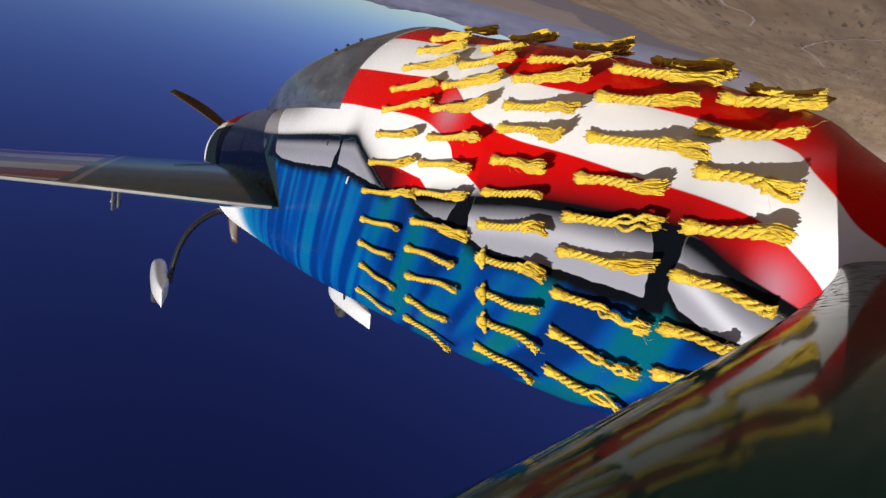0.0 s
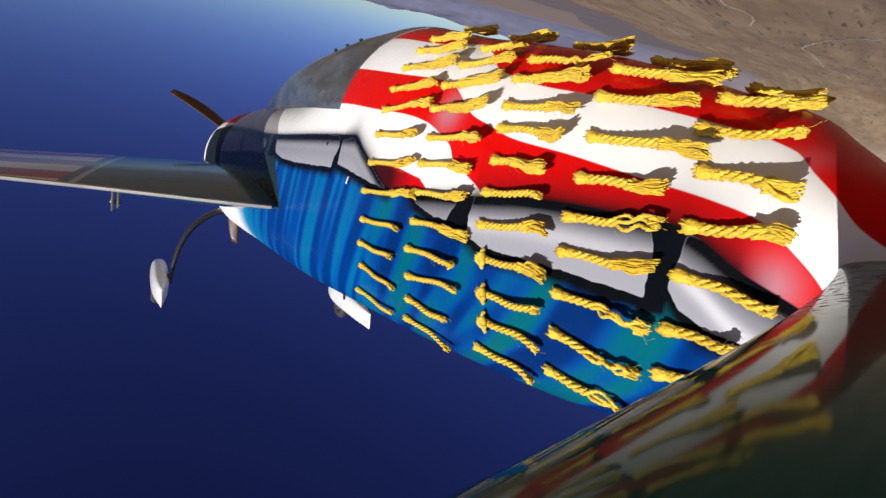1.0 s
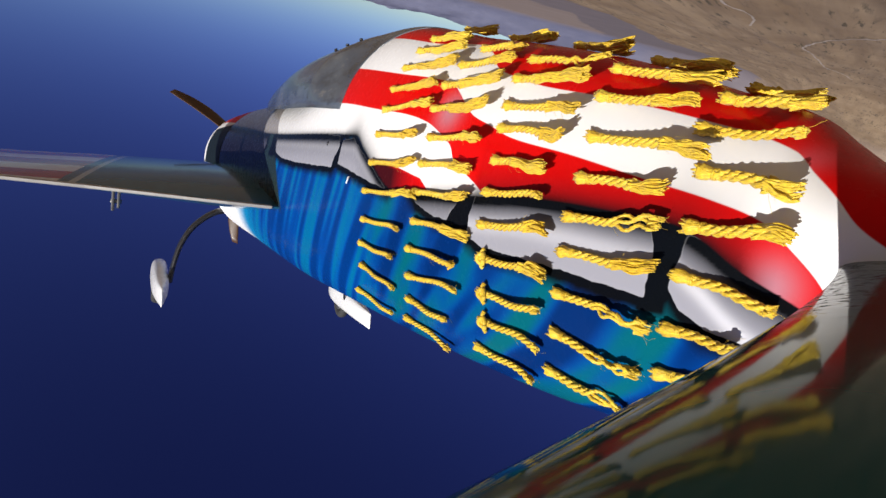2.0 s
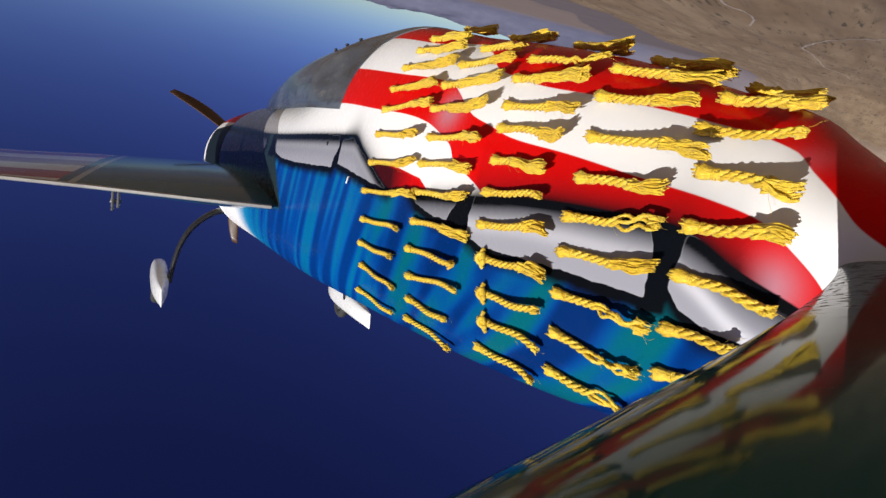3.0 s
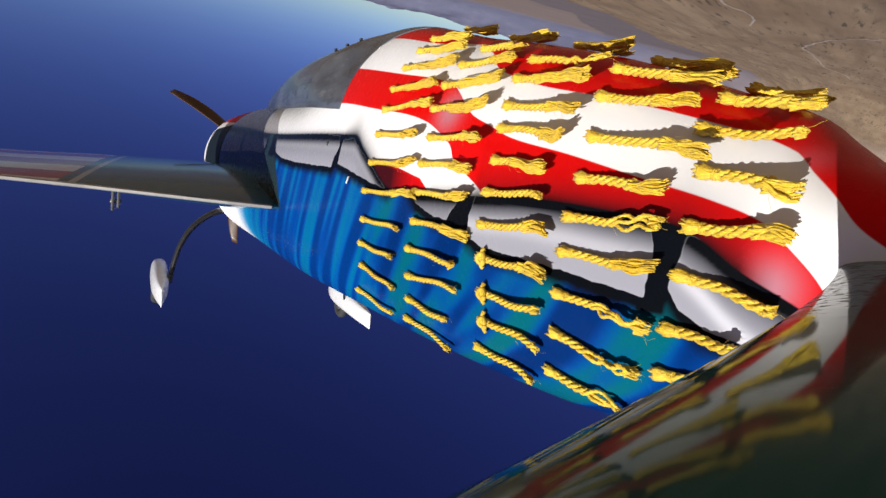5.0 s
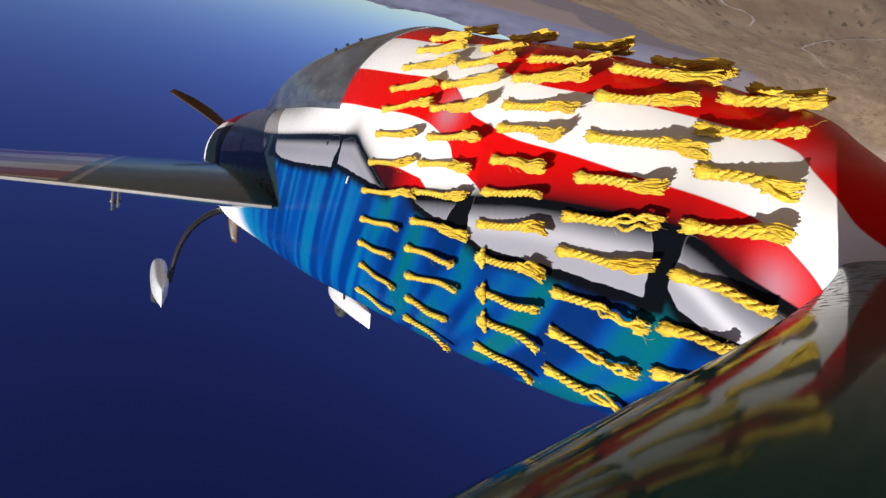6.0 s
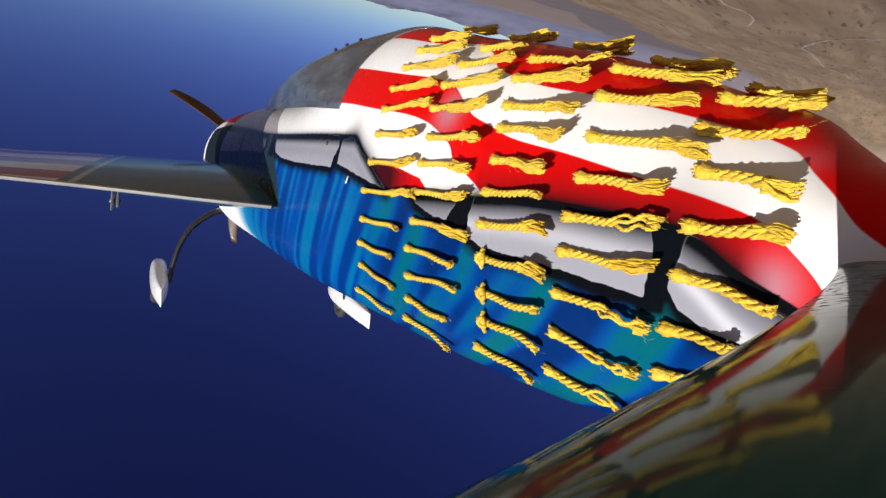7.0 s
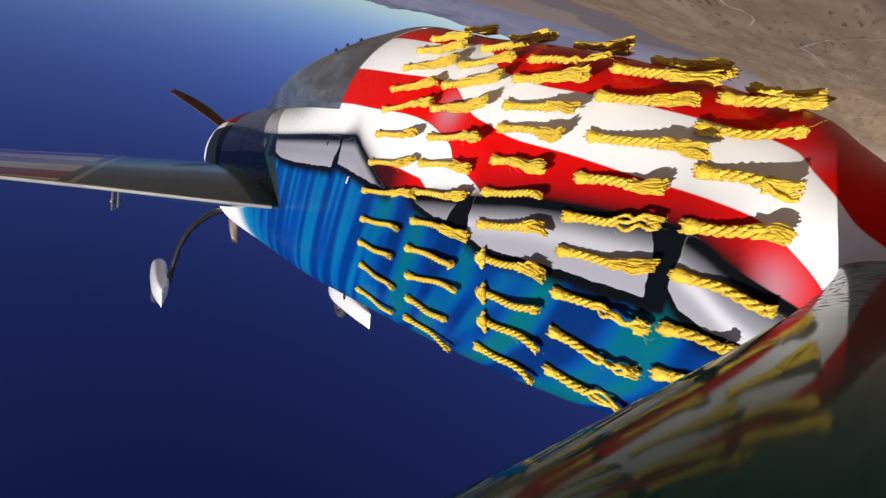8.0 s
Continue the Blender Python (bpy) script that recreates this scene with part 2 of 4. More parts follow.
def tail_paint():
    """Deep blue green clear-coated skin, polished like a mirror."""
    m, t, p = material("stabilizer_paint")
    g = Graph(t)
    co = g.coords()
    col = g.mix(g.noise(co, 6.0, 4.0), (0.005, 0.056, 0.060), (0.010, 0.082, 0.082))
    g.put(p.inputs["Base Color"], col)
    x, y, z = g.axes(co)
    inboard = g.math("SUBTRACT", 0.9, g.math("ABSOLUTE", y))
    behind = g.math("SUBTRACT", g.math("MULTIPLY_ADD", inboard, g.math("MULTIPLY_ADD", inboard, STAB[2], STAB[1]), STAB[0]), x)
    spots = g.noise(g.scaled(co, (1.0, 0.8, 1.0)), 120.0, 3.0, 0.6)
    film = g.noise(g.scaled(co, (6.0, 1.0, 1.0)), 22.0, 4.0, 0.65)
    grime = g.math("MULTIPLY", g.ramp(film, 0.50, 0.64), g.ramp(behind, 0.024, 0.002, 0.0, 0.5))      # insects and dirt along the nose
    marks = g.math("MULTIPLY", g.ramp(spots, 0.52, 0.62), g.math("MULTIPLY", g.ramp(behind, 0.05, 0.0), g.ramp(g.math("ABSOLUTE", y), 0.66, 0.56)))
    haze = g.math("MULTIPLY", g.ramp(g.noise(co, 14.0, 4.0, 0.6), 0.3, 0.6, 0.12, 0.38), g.math("MULTIPLY", g.ramp(behind, 0.20, 0.04), g.ramp(g.math("ABSOLUTE", y), 0.72, 0.60)))
    marks = g.math("MAXIMUM", marks, grime)
    g.put(p.inputs["Base Color"], g.mix(marks, col, (0.035, 0.032, 0.022)))
    g.put(p.inputs["Roughness"], g.math("ADD", g.ramp(g.noise(co, 20.0, 4.0), 0.3, 0.7, 0.04, 0.09), g.math("MULTIPLY", marks, 0.5)))
    p.inputs["IOR"].default_value = 1.115
    g.put(p.inputs["Normal"], g.bump(g.noise(g.scaled(co, (3, 1, 1)), 4.0, 1.0), 0.03, 0.006))
    dirt, both = t.nodes.new("ShaderNodeBsdfDiffuse"), t.nodes.new("ShaderNodeMixShader")
    dirt.inputs["Color"].default_value = (0.055, 0.05, 0.042, 1)
    t.links.new(g.math("MULTIPLY", g.math("MAXIMUM", marks, haze), 0.85), both.inputs[0])
    t.links.new(p.outputs[0], both.inputs[1])
    t.links.new(dirt.outputs[0], both.inputs[2])
    t.links.new(both.outputs[0], t.nodes["Material Output"].inputs[0])
    return m


def canopy_plastic():
    """Smoked acrylic, hazy, with a clear gloss."""
    m, t, p = material("smoked_acrylic")
    g = Graph(t)
    co = g.coords()
    col = g.mix(g.ramp(g.noise(co, 3.0, 4.0, 0.6), 0.32, 0.68), (0.045, 0.060, 0.088), (0.140, 0.157, 0.18))
    mottle = g.noise(g.scaled(co, (1.0, 1.0, 2.5)), 7.0, 5.0, 0.65)
    col = g.mix(g.ramp(mottle, 0.50, 0.62, 0.0, 0.75), col, (0.045, 0.048, 0.055))
    col = g.mix(g.ramp(mottle, 0.42, 0.34, 0.0, 0.6), col, (0.23, 0.215, 0.20))         # pale warm patches
    g.put(p.inputs["Base Color"], col)
    p.inputs["Roughness"].default_value, p.inputs["Coat Weight"].default_value, p.inputs["Coat Roughness"].default_value = 0.45, 1.0, 0.12
    clear = t.nodes.new("ShaderNodeBsdfTransparent")
    clear.inputs[0].default_value = (0.55, 0.6, 0.62, 1)
    mx = t.nodes.new("ShaderNodeMixShader")
    mx.inputs[0].default_value = 0.72
    t.links.new(clear.outputs[0], mx.inputs[1])
    t.links.new(p.outputs[0], mx.inputs[2])
    t.links.new(mx.outputs[0], t.nodes["Material Output"].inputs[0])
    return m


def yarn():
    """Fuzzy golden yellow cord, each tuft a little different."""
    m, t, p = material("yellow_cord")
    g = Graph(t)
    co = g.coords()
    info = t.nodes.new("ShaderNodeObjectInfo")
    n = g.noise(g.scaled(co, (0.35, 1, 1)), 330.0, 3.0, 0.65)
    col = g.mix(g.ramp(n, 0.3, 0.7), (0.36, 0.185, 0.003), (0.92, 0.64, 0.032))
    col = g.mix(g.math("MULTIPLY", info.outputs["Random"], 0.3), col, (0.93, 0.73, 0.08))
    g.put(p.inputs["Base Color"], col)
    p.inputs["Roughness"].default_value = 0.40
    p.inputs["Sheen Weight"].default_value = 0.12
    g.put(p.inputs["Normal"], g.bump(n, 0.9, 0.003))
    return m


def desert():
    """Tan desert with pale washes, scrub and rocky slopes."""
    m, t, p = material("desert_ground")
    g = Graph(t)
    co = g.coords()
    x, y, z = g.axes(co)
    drain = t.nodes.new("ShaderNodeMapping")                    # gullies run one way, down to the basin
    drain.vector_type, drain.inputs["Rotation"].default_value, drain.inputs["Scale"].default_value = "TEXTURE", (0, 0, radians(66)), (10.0, 1, 1)
    g.put(drain.inputs[0], co)
    run = drain.outputs[0]
    big, mid, fine = g.noise(co, 0.0022, 5.0, 0.6), g.noise(run, 0.011, 4.0, 0.55), g.noise(run, 0.05, 3.0, 0.6)
    col = g.mix(g.ramp(big, 0.35, 0.65), (0.41, 0.280, 0.165), (0.54, 0.385, 0.235))
    col = g.mix(g.ramp(mid, 0.40, 0.68, 0.0, 0.50), col, (0.29, 0.190, 0.110))
    wash = t.nodes.new("ShaderNodeTexNoise")
    wash.noise_type = "RIDGED_MULTIFRACTAL"
    wash.inputs["Scale"].default_value, wash.inputs["Detail"].default_value = 0.0028, 4.0
    g.put(wash.inputs["Vector"], run)
    col = g.mix(g.ramp(wash.outputs["Fac"], 0.85, 1.35, 0.0, 0.6), col, (0.50, 0.40, 0.30))
    scrub = g.math("MULTIPLY", g.ramp(fine, 0.56, 0.64), g.ramp(g.noise(co, 0.0045, 3.0), 0.45, 0.6))
    col = g.mix(g.math("MULTIPLY", scrub, 0.75), col, (0.10, 0.09, 0.06))
    rocks = g.ramp(g.noise(run, 0.05, 4.0, 0.75), 0.56, 0.66)
    col = g.mix(g.math("MULTIPLY", rocks, g.ramp(g.noise(co, 0.003, 2.0), 0.45, 0.65, 0.05, 0.4)), col, (0.11, 0.085, 0.062))
    silt = g.mix(g.noise(co, 0.003, 4.0), (0.235, 0.20, 0.205), (0.34, 0.28, 0.27))
    col = g.mix(g.ramp(g.math("ADD", g.attr("lake_bed"), g.math("MULTIPLY_ADD", mid, 0.5, -0.25)), 0.3, 0.7, 0.0, 0.92), col, silt)
    sand = g.mix(g.noise(co, 0.002, 3.0), (0.40, 0.30, 0.235), (0.50, 0.39, 0.32))
    col = g.mix(g.ramp(g.attr("sand"), 0.2, 0.8, 0.0, 0.95), col, sand)
    hazed_rock = g.mix(g.noise(co, 0.004, 5.0, 0.6), (0.17, 0.18, 0.27), (0.25, 0.25, 0.34))    # far mountains, with distance haze put into their colour
    col = g.mix(g.attr("mountain"), col, hazed_rock)
    g.put(p.inputs["Base Color"], col)
    p.inputs["Roughness"].default_value = 0.95
    p.inputs["Specular IOR Level"].default_value = 0.1
    g.put(p.inputs["Normal"], g.bump(g.math("ADD", mid, g.math("MULTIPLY", fine, 0.15)), 0.30, 10.0))
    return m


ARTWORK, WING, COWL, TAIL, ACRYLIC, CORD, DESERT = flag_paint(), wing_paint(), cowl_paint(), tail_paint(), canopy_plastic(), yarn(), desert()
PLAIN_WHITE = plain("white_paint", (0.78, 0.78, 0.77), 0.3, coat=0.5, vary=0.05)
EDGE_GREY = plain("pale_grey_edge", (0.40, 0.39, 0.37), 0.5, vary=0.1)
RUBBER = plain("tyre_rubber", (0.03, 0.03, 0.03), 0.8)
CARBON = plain("black_composite", (0.018, 0.018, 0.02), 0.4, coat=0.3)
WOOD = plain("varnished_wood", (0.075, 0.032, 0.010), 0.45, coat=0.2, scale=18)
CHROME = plain("polished_metal", (0.75, 0.75, 0.76), 0.12, metal=1.0, vary=0.03)
STEEL = plain("dull_steel", (0.22, 0.22, 0.22), 0.45, metal=0.8)
PALE = plain("dirt_track", (0.70, 0.57, 0.44), 0.95, scale=0.05)

# ---------------------------------------------------------------- the ground
GROUND_SCALE = 0.36                                            # the country is laid out for 220 m of height and drawn to the flying height


def smooth(v, a, b):
    t = np.clip((np.asarray(v, float) - a) / (b - a), 0.0, 1.0)
    return t * t * (3 - 2 * t)


def lake_bed(x, y):
    """How far a place is grey lake bed, and how far pale sand beyond it."""
    r = math.hypot(x, y) * (1 + 0.10 * noise.noise((x * 0.0007, y * 0.0007, 12.0)) + 0.05 * noise.noise((x * 0.003, y * 0.003, 2.0)))
    a = math.atan2(y, x)
    shore = 3000.0 + 900.0 * float(smooth(a, 0.45, 0.76)) + 24000.0 * max(0.0, a - 0.76) ** 1.1
    sand = 4700.0 + 700.0 * float(smooth(a, 0.55, 0.70)) + 60000.0 * max(0.0, a - 0.70)
    facing = float(smooth(a, -0.5, 0.0))
    return facing * float(smooth(r, shore * 0.96, shore * 1.05)), facing * float(smooth(r, sand * 0.94, sand * 1.06))


def ground_height(x, y):
    """Broken desert with gullies, a flat lake bed and a ring of far mountains."""
    r = math.hypot(x, y)
    rise = float(smooth(r, 9300.0, 11800.0))
    a = math.atan2(y, x)
    hill = float(smooth(a, 0.98, 1.22) * (1 - smooth(a, 2.0, 2.8)) * smooth(r, 4500.0, 11000.0)) * 640.0      # high ground at the end of the basin
    ridge = noise.multi_fractal((x * 0.0006, y * 0.0006, 3.1), 0.9, 2.1, 5) * 0.5 + 0.5
    u, v = (x * 0.407 + y * 0.914) / 7.0, y * 0.407 - x * 0.914             # spurs and gullies run down to the basin
    low = noise.noise((u * 0.0035, v * 0.0035, 0.0)) * 20.0 + noise.noise((u * 0.009, v * 0.009, 4.0)) * 11.0 + abs(noise.noise((u * 0.02, v * 0.02, 8.0))) * 4.0
    low += abs(noise.noise((u * 0.008, v * 0.008, 3.0))) * 10.0
    return low * min(1.0, r / 500.0 + 0.2) * (1 - 0.94 * lake_bed(x, y)[0]) + rise * (260.0 + 190.0 * ridge) + hill


def build_ground():
    rings = [60.0, 140.0, 240.0, 350.0, 450.0]
    while rings[-1] < 12800.0:
        rings.append(rings[-1] + max(20.0, rings[-1] * 0.0105))
    turns = list(np.linspace(-0.2, 1.6, 440, endpoint=False)) + list(np.linspace(1.6, math.tau - 0.2, 150, endpoint=False))
    sides = len(turns)
    verts, faces = [(0, 0, ground_height(0, 0))], []
    for r in rings:
        for a in turns:
            x, y = r * math.cos(a), r * math.sin(a)
            verts.append((x, y, ground_height(x, y)))
    for k in range(sides):
        faces.append((0, 1 + k, 1 + (k + 1) % sides))
    for i in range(len(rings) - 1):
        a, b = 1 + i * sides, 1 + (i + 1) * sides
        for k in range(sides):
            faces.append((a + k, b + k, b + (k + 1) % sides, a + (k + 1) % sides))
    me = bpy.data.meshes.new("ground")
    me.from_pydata(verts, [], faces)
    beds = np.array([lake_bed(v[0], v[1]) for v in verts], np.float32)
    px, py = np.array([v[0] for v in verts]), np.array([v[1] for v in verts])
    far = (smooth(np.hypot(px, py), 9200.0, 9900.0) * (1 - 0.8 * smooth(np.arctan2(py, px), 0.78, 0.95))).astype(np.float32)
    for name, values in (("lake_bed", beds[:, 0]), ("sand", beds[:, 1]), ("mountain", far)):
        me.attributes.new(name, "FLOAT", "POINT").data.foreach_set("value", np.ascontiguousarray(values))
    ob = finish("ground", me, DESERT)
    ob.scale = (GROUND_SCALE,) * 3
    return tagged(ob, "tan desert plain with a pale lake bed and haze-tinted mountains", "ground", kind="structure")


build_ground()


def dirt_road(points, width):
    """A pale track draped on the desert."""
    bm = bmesh.new()
    fine = []
    for a, b in zip(points, points[1:]):
        for k in range(24):
            fine.append(Vector(a).lerp(Vector(b), k / 24))
    rows = []
    for i, p in enumerate(fine):
        t = (fine[min(i + 1, len(fine) - 1)] - fine[max(i - 1, 0)]).normalized()
        n = Vector((-t.y, t.x)) * width / 2
        j = noise.noise((p.x * 0.01, p.y * 0.01, 7.0)) * 10
        row = []
        for s in (-1, 0, 1):
            q = p + n * s + Vector((-t.y, t.x)) * j
            row.append(bm.verts.new((q.x, q.y, ground_height(q.x, q.y) + 1.5)))
        rows.append(row)
    for r0, r1 in zip(rows, rows[1:]):
        for k in range(2):
            bm.faces.new((r0[k], r0[k + 1], r1[k + 1], r1[k]))
    ob = part("road", bm, PALE)
    ob.scale = (GROUND_SCALE,) * 3
    return tagged(ob, "pale dirt track across the desert", "road", kind="structure")


for route, width in ROADS:
    dirt_road(route, width)

# ---------------------------------------------------------------- the aeroplane
plane = new("aerobatic_aeroplane")
plane.matrix_world = PLANE
tagged(plane, "red, white and blue aerobatic aeroplane flying inverted over desert", "aeroplane")

# station: half width, height of the widest line, top, bottom
STATIONS = ((-0.70, 0.10, 0.00, 0.0, -0.17), (0.0, 0.155, 0.00, 0.03, -0.27), (0.3, 0.1812, 0.0, 0.118, -0.3396), (0.36, 0.1865, 0.0, 0.162, -0.3534),
            (0.4, 0.19, 0.0, 0.196, -0.362), (0.5, 0.1988, 0.0, 0.2375, -0.382), (0.8, 0.225, 0.0, 0.353, -0.435),
            (1.3, 0.265, 0.0, 0.494, -0.48), (1.9, 0.315, 0.02, 0.64, -0.51), (2.7, 0.379, 0.02, 0.48, -0.537), (3.6, 0.435, 0.03, 0.517, -0.525),
            (4.4, 0.505, 0.04, 0.546, -0.51), (5.2, 0.535, 0.06, 0.56, -0.37), (5.7, 0.50, 0.08, 0.55, -0.22), (6.0, 0.36, 0.10, 0.46, -0.05))
UPPER, LOWER = 2.2, 2.8


def section(x):
    return [float(curve([(s[0], s[k]) for s in STATIONS], x)) for k in (1, 2, 3, 4)]


def ring(x, n):
    return ring_at(x, [math.tau * k / n for k in range(n)])


def ring_at(x, angles):
    w, zm, zt, zb = section(x)
    out = []
    for a in angles:
        c, s = math.cos(a), math.sin(a)
        e = UPPER if s > 0 else LOWER
        h = zt - zm if s > 0 else zm - zb
        out.append(Vector((x, w * math.copysign(abs(c) ** (2 / e), c), zm + h * math.copysign(abs(s) ** (2 / e), s))))
    return out


def on_skin(x, z):
    """The left skin's point and outward normal at station x, height z."""
    def shell(q):
        w, zm, zt, zb = section(q[0])
        e, h = (UPPER, zt - zm) if q[2] > zm else (LOWER, zm - zb)
        return (abs(q[1]) / w) ** e + (abs(q[2] - zm) / h) ** e
    w, zm, zt, zb = section(x)
    e, h = (UPPER, zt - zm) if z > zm else (LOWER, zm - zb)
    p = Vector((x, w * max(0.0, 1 - min(1.0, abs(z - zm) / h) ** e) ** (1 / e), z))
    steps = [Vector([0.003 * (i == k) for i in range(3)]) for k in range(3)]
    return p, Vector([shell(p + d) - shell(p - d) for d in steps]).normalized()


# the artwork's lines, as (station, height)
STRIPE_1 = ((-0.7, -0.2), (0.10, -0.06), (0.20, -0.016), (0.234, 0.004), (0.263, 0.024), (0.295, 0.057), (0.333, 0.091), (0.366, 0.122), (0.49, 0.168), (0.72, 0.23), (0.89, 0.27), (1.01, 0.31), (1.07, 0.335), (1.16, 0.40),
            (1.24, 0.44), (1.46, 0.48), (1.70, 0.54), (2.1, 0.62))
STRIPE_2 = ((-0.7, -0.5), (0.20, -0.20), (0.29, -0.05), (0.32, -0.02), (0.37, 0.02), (0.43, 0.04), (0.56, 0.07), (0.73, 0.11), (0.92, 0.15), (1.00, 0.18), (1.08, 0.21),
            (1.14, 0.25), (1.18, 0.28), (1.23, 0.31), (1.34, 0.34), (1.55, 0.38), (1.86, 0.44), (2.2, 0.50))
STRIPE_3 = ((-0.7, -0.6), (0.90, -0.03), (1.01, 0.04), (1.05, 0.06), (1.11, 0.09), (1.14, 0.13), (1.21, 0.17), (1.28, 0.20), (1.40, 0.23), (1.60, 0.26), (1.94, 0.31), (2.6, 0.36),
            (3.0, 0.50))
FLAG_EDGE = ((-0.7, -0.30), (0.20, -0.13), (0.32, -0.08), (0.39, -0.05), (0.44, -0.02), (0.49, 0.0), (0.61, 0.01), (0.81, 0.018), (0.96, 0.01), (1.2, 0.0), (1.40, -0.008),
             (1.46, 0.008), (1.57, 0.072), (1.66, 0.128), (1.74, 0.176), (1.81, 0.18), (2.83, 0.216), (3.0, 0.225), (3.66, 0.285), (4.3, 0.335))
TRIANGLE = ((1.66, 0.10), (1.41, 0.07), (1.26, 0.04), (1.17, -0.02), (1.43, -0.02), (1.50, 0.0))
TORN = (((4.35, 0.35), (3.66, 0.295), (3.02, 0.238), (2.99, 0.16), (3.02, 0.115), (3.4, 0.13), (3.9, 0.125), (4.35, 0.13)),
        ((2.81, 0.225), (2.15, 0.20), (1.885, 0.178), (1.872, 0.137), (1.912, 0.095), (1.93, 0.055), (2.10, 0.06), (2.41, 0.07), (2.62, 0.088), (2.73, 0.115), (2.775, 0.15)),
        ((1.848, 0.160), (1.755, 0.166), (1.65, 0.108), (1.56, 0.058), (1.45, -0.006), (1.64, 0.026), (1.77, 0.052), (1.868, 0.070), (1.862, 0.10)),
        ((1.34, 0.03), (1.050, 0.03), (1.075, -0.02), (1.105, -0.06), (1.16, -0.06), (1.27, -0.03)),
        ((0.99, 0.03), (0.77, 0.04), (0.61, 0.03), (0.53, 0.0), (0.512, -0.05), (0.52, -0.08), (0.523, -0.125), (0.61, -0.12), (0.75, -0.112), (0.95, -0.11), (1.01, -0.09), (1.012, -0.04)),
        ((0.465, -0.01), (0.42, -0.02), (0.36, -0.04), (0.25, -0.09), (0.20, -0.20), (0.30, -0.18), (0.37, -0.155), (0.42, -0.15), (0.46, -0.13), (0.483, -0.10)))


GAPS = (((0.56, 0.02), (0.43, 0.01), (0.475, -0.06), (0.490, -0.14), (0.53, -0.145), (0.515, -0.07)),
        ((2.89, 0.235), (2.80, 0.23), (2.77, 0.15), (2.72, 0.11), (2.80, 0.10), (2.88, 0.11), (2.86, 0.16)),
        ((1.085, 0.01), (0.985, 0.015), (1.000, -0.06), (1.040, -0.10), (1.105, -0.062)),
        ((1.885, 0.180), (1.85, 0.180), (1.848, 0.13), (1.868, 0.06), (1.94, 0.045), (1.912, 0.10), (1.872, 0.14)),
        ((1.87, 0.19), (1.74, 0.18), (1.62, 0.095), (1.65, 0.11), (1.755, 0.172), (1.85, 0.17)))


def inside(points, px, pz):
    """Signed distance to a closed outline, positive within."""
    best, sign = np.full(px.shape, 1e9), -np.ones(px.shape)
    for (x0, z0), (x1, z1) in zip(points, points[1:] + points[:1]):
        ex, ez = x1 - x0, z1 - z0
        t = np.clip(((px - x0) * ex + (pz - z0) * ez) / (ex * ex + ez * ez), 0, 1)
        best = np.minimum(best, np.hypot(px - x0 - t * ex, pz - z0 - t * ez))
        cross = ((z0 > pz) != (z1 > pz)) & (px < (x1 - x0) * (pz - z0) / (z1 - z0 + 1e-12) + x0)
        sign = np.where(cross, -sign, sign)
    return best * sign


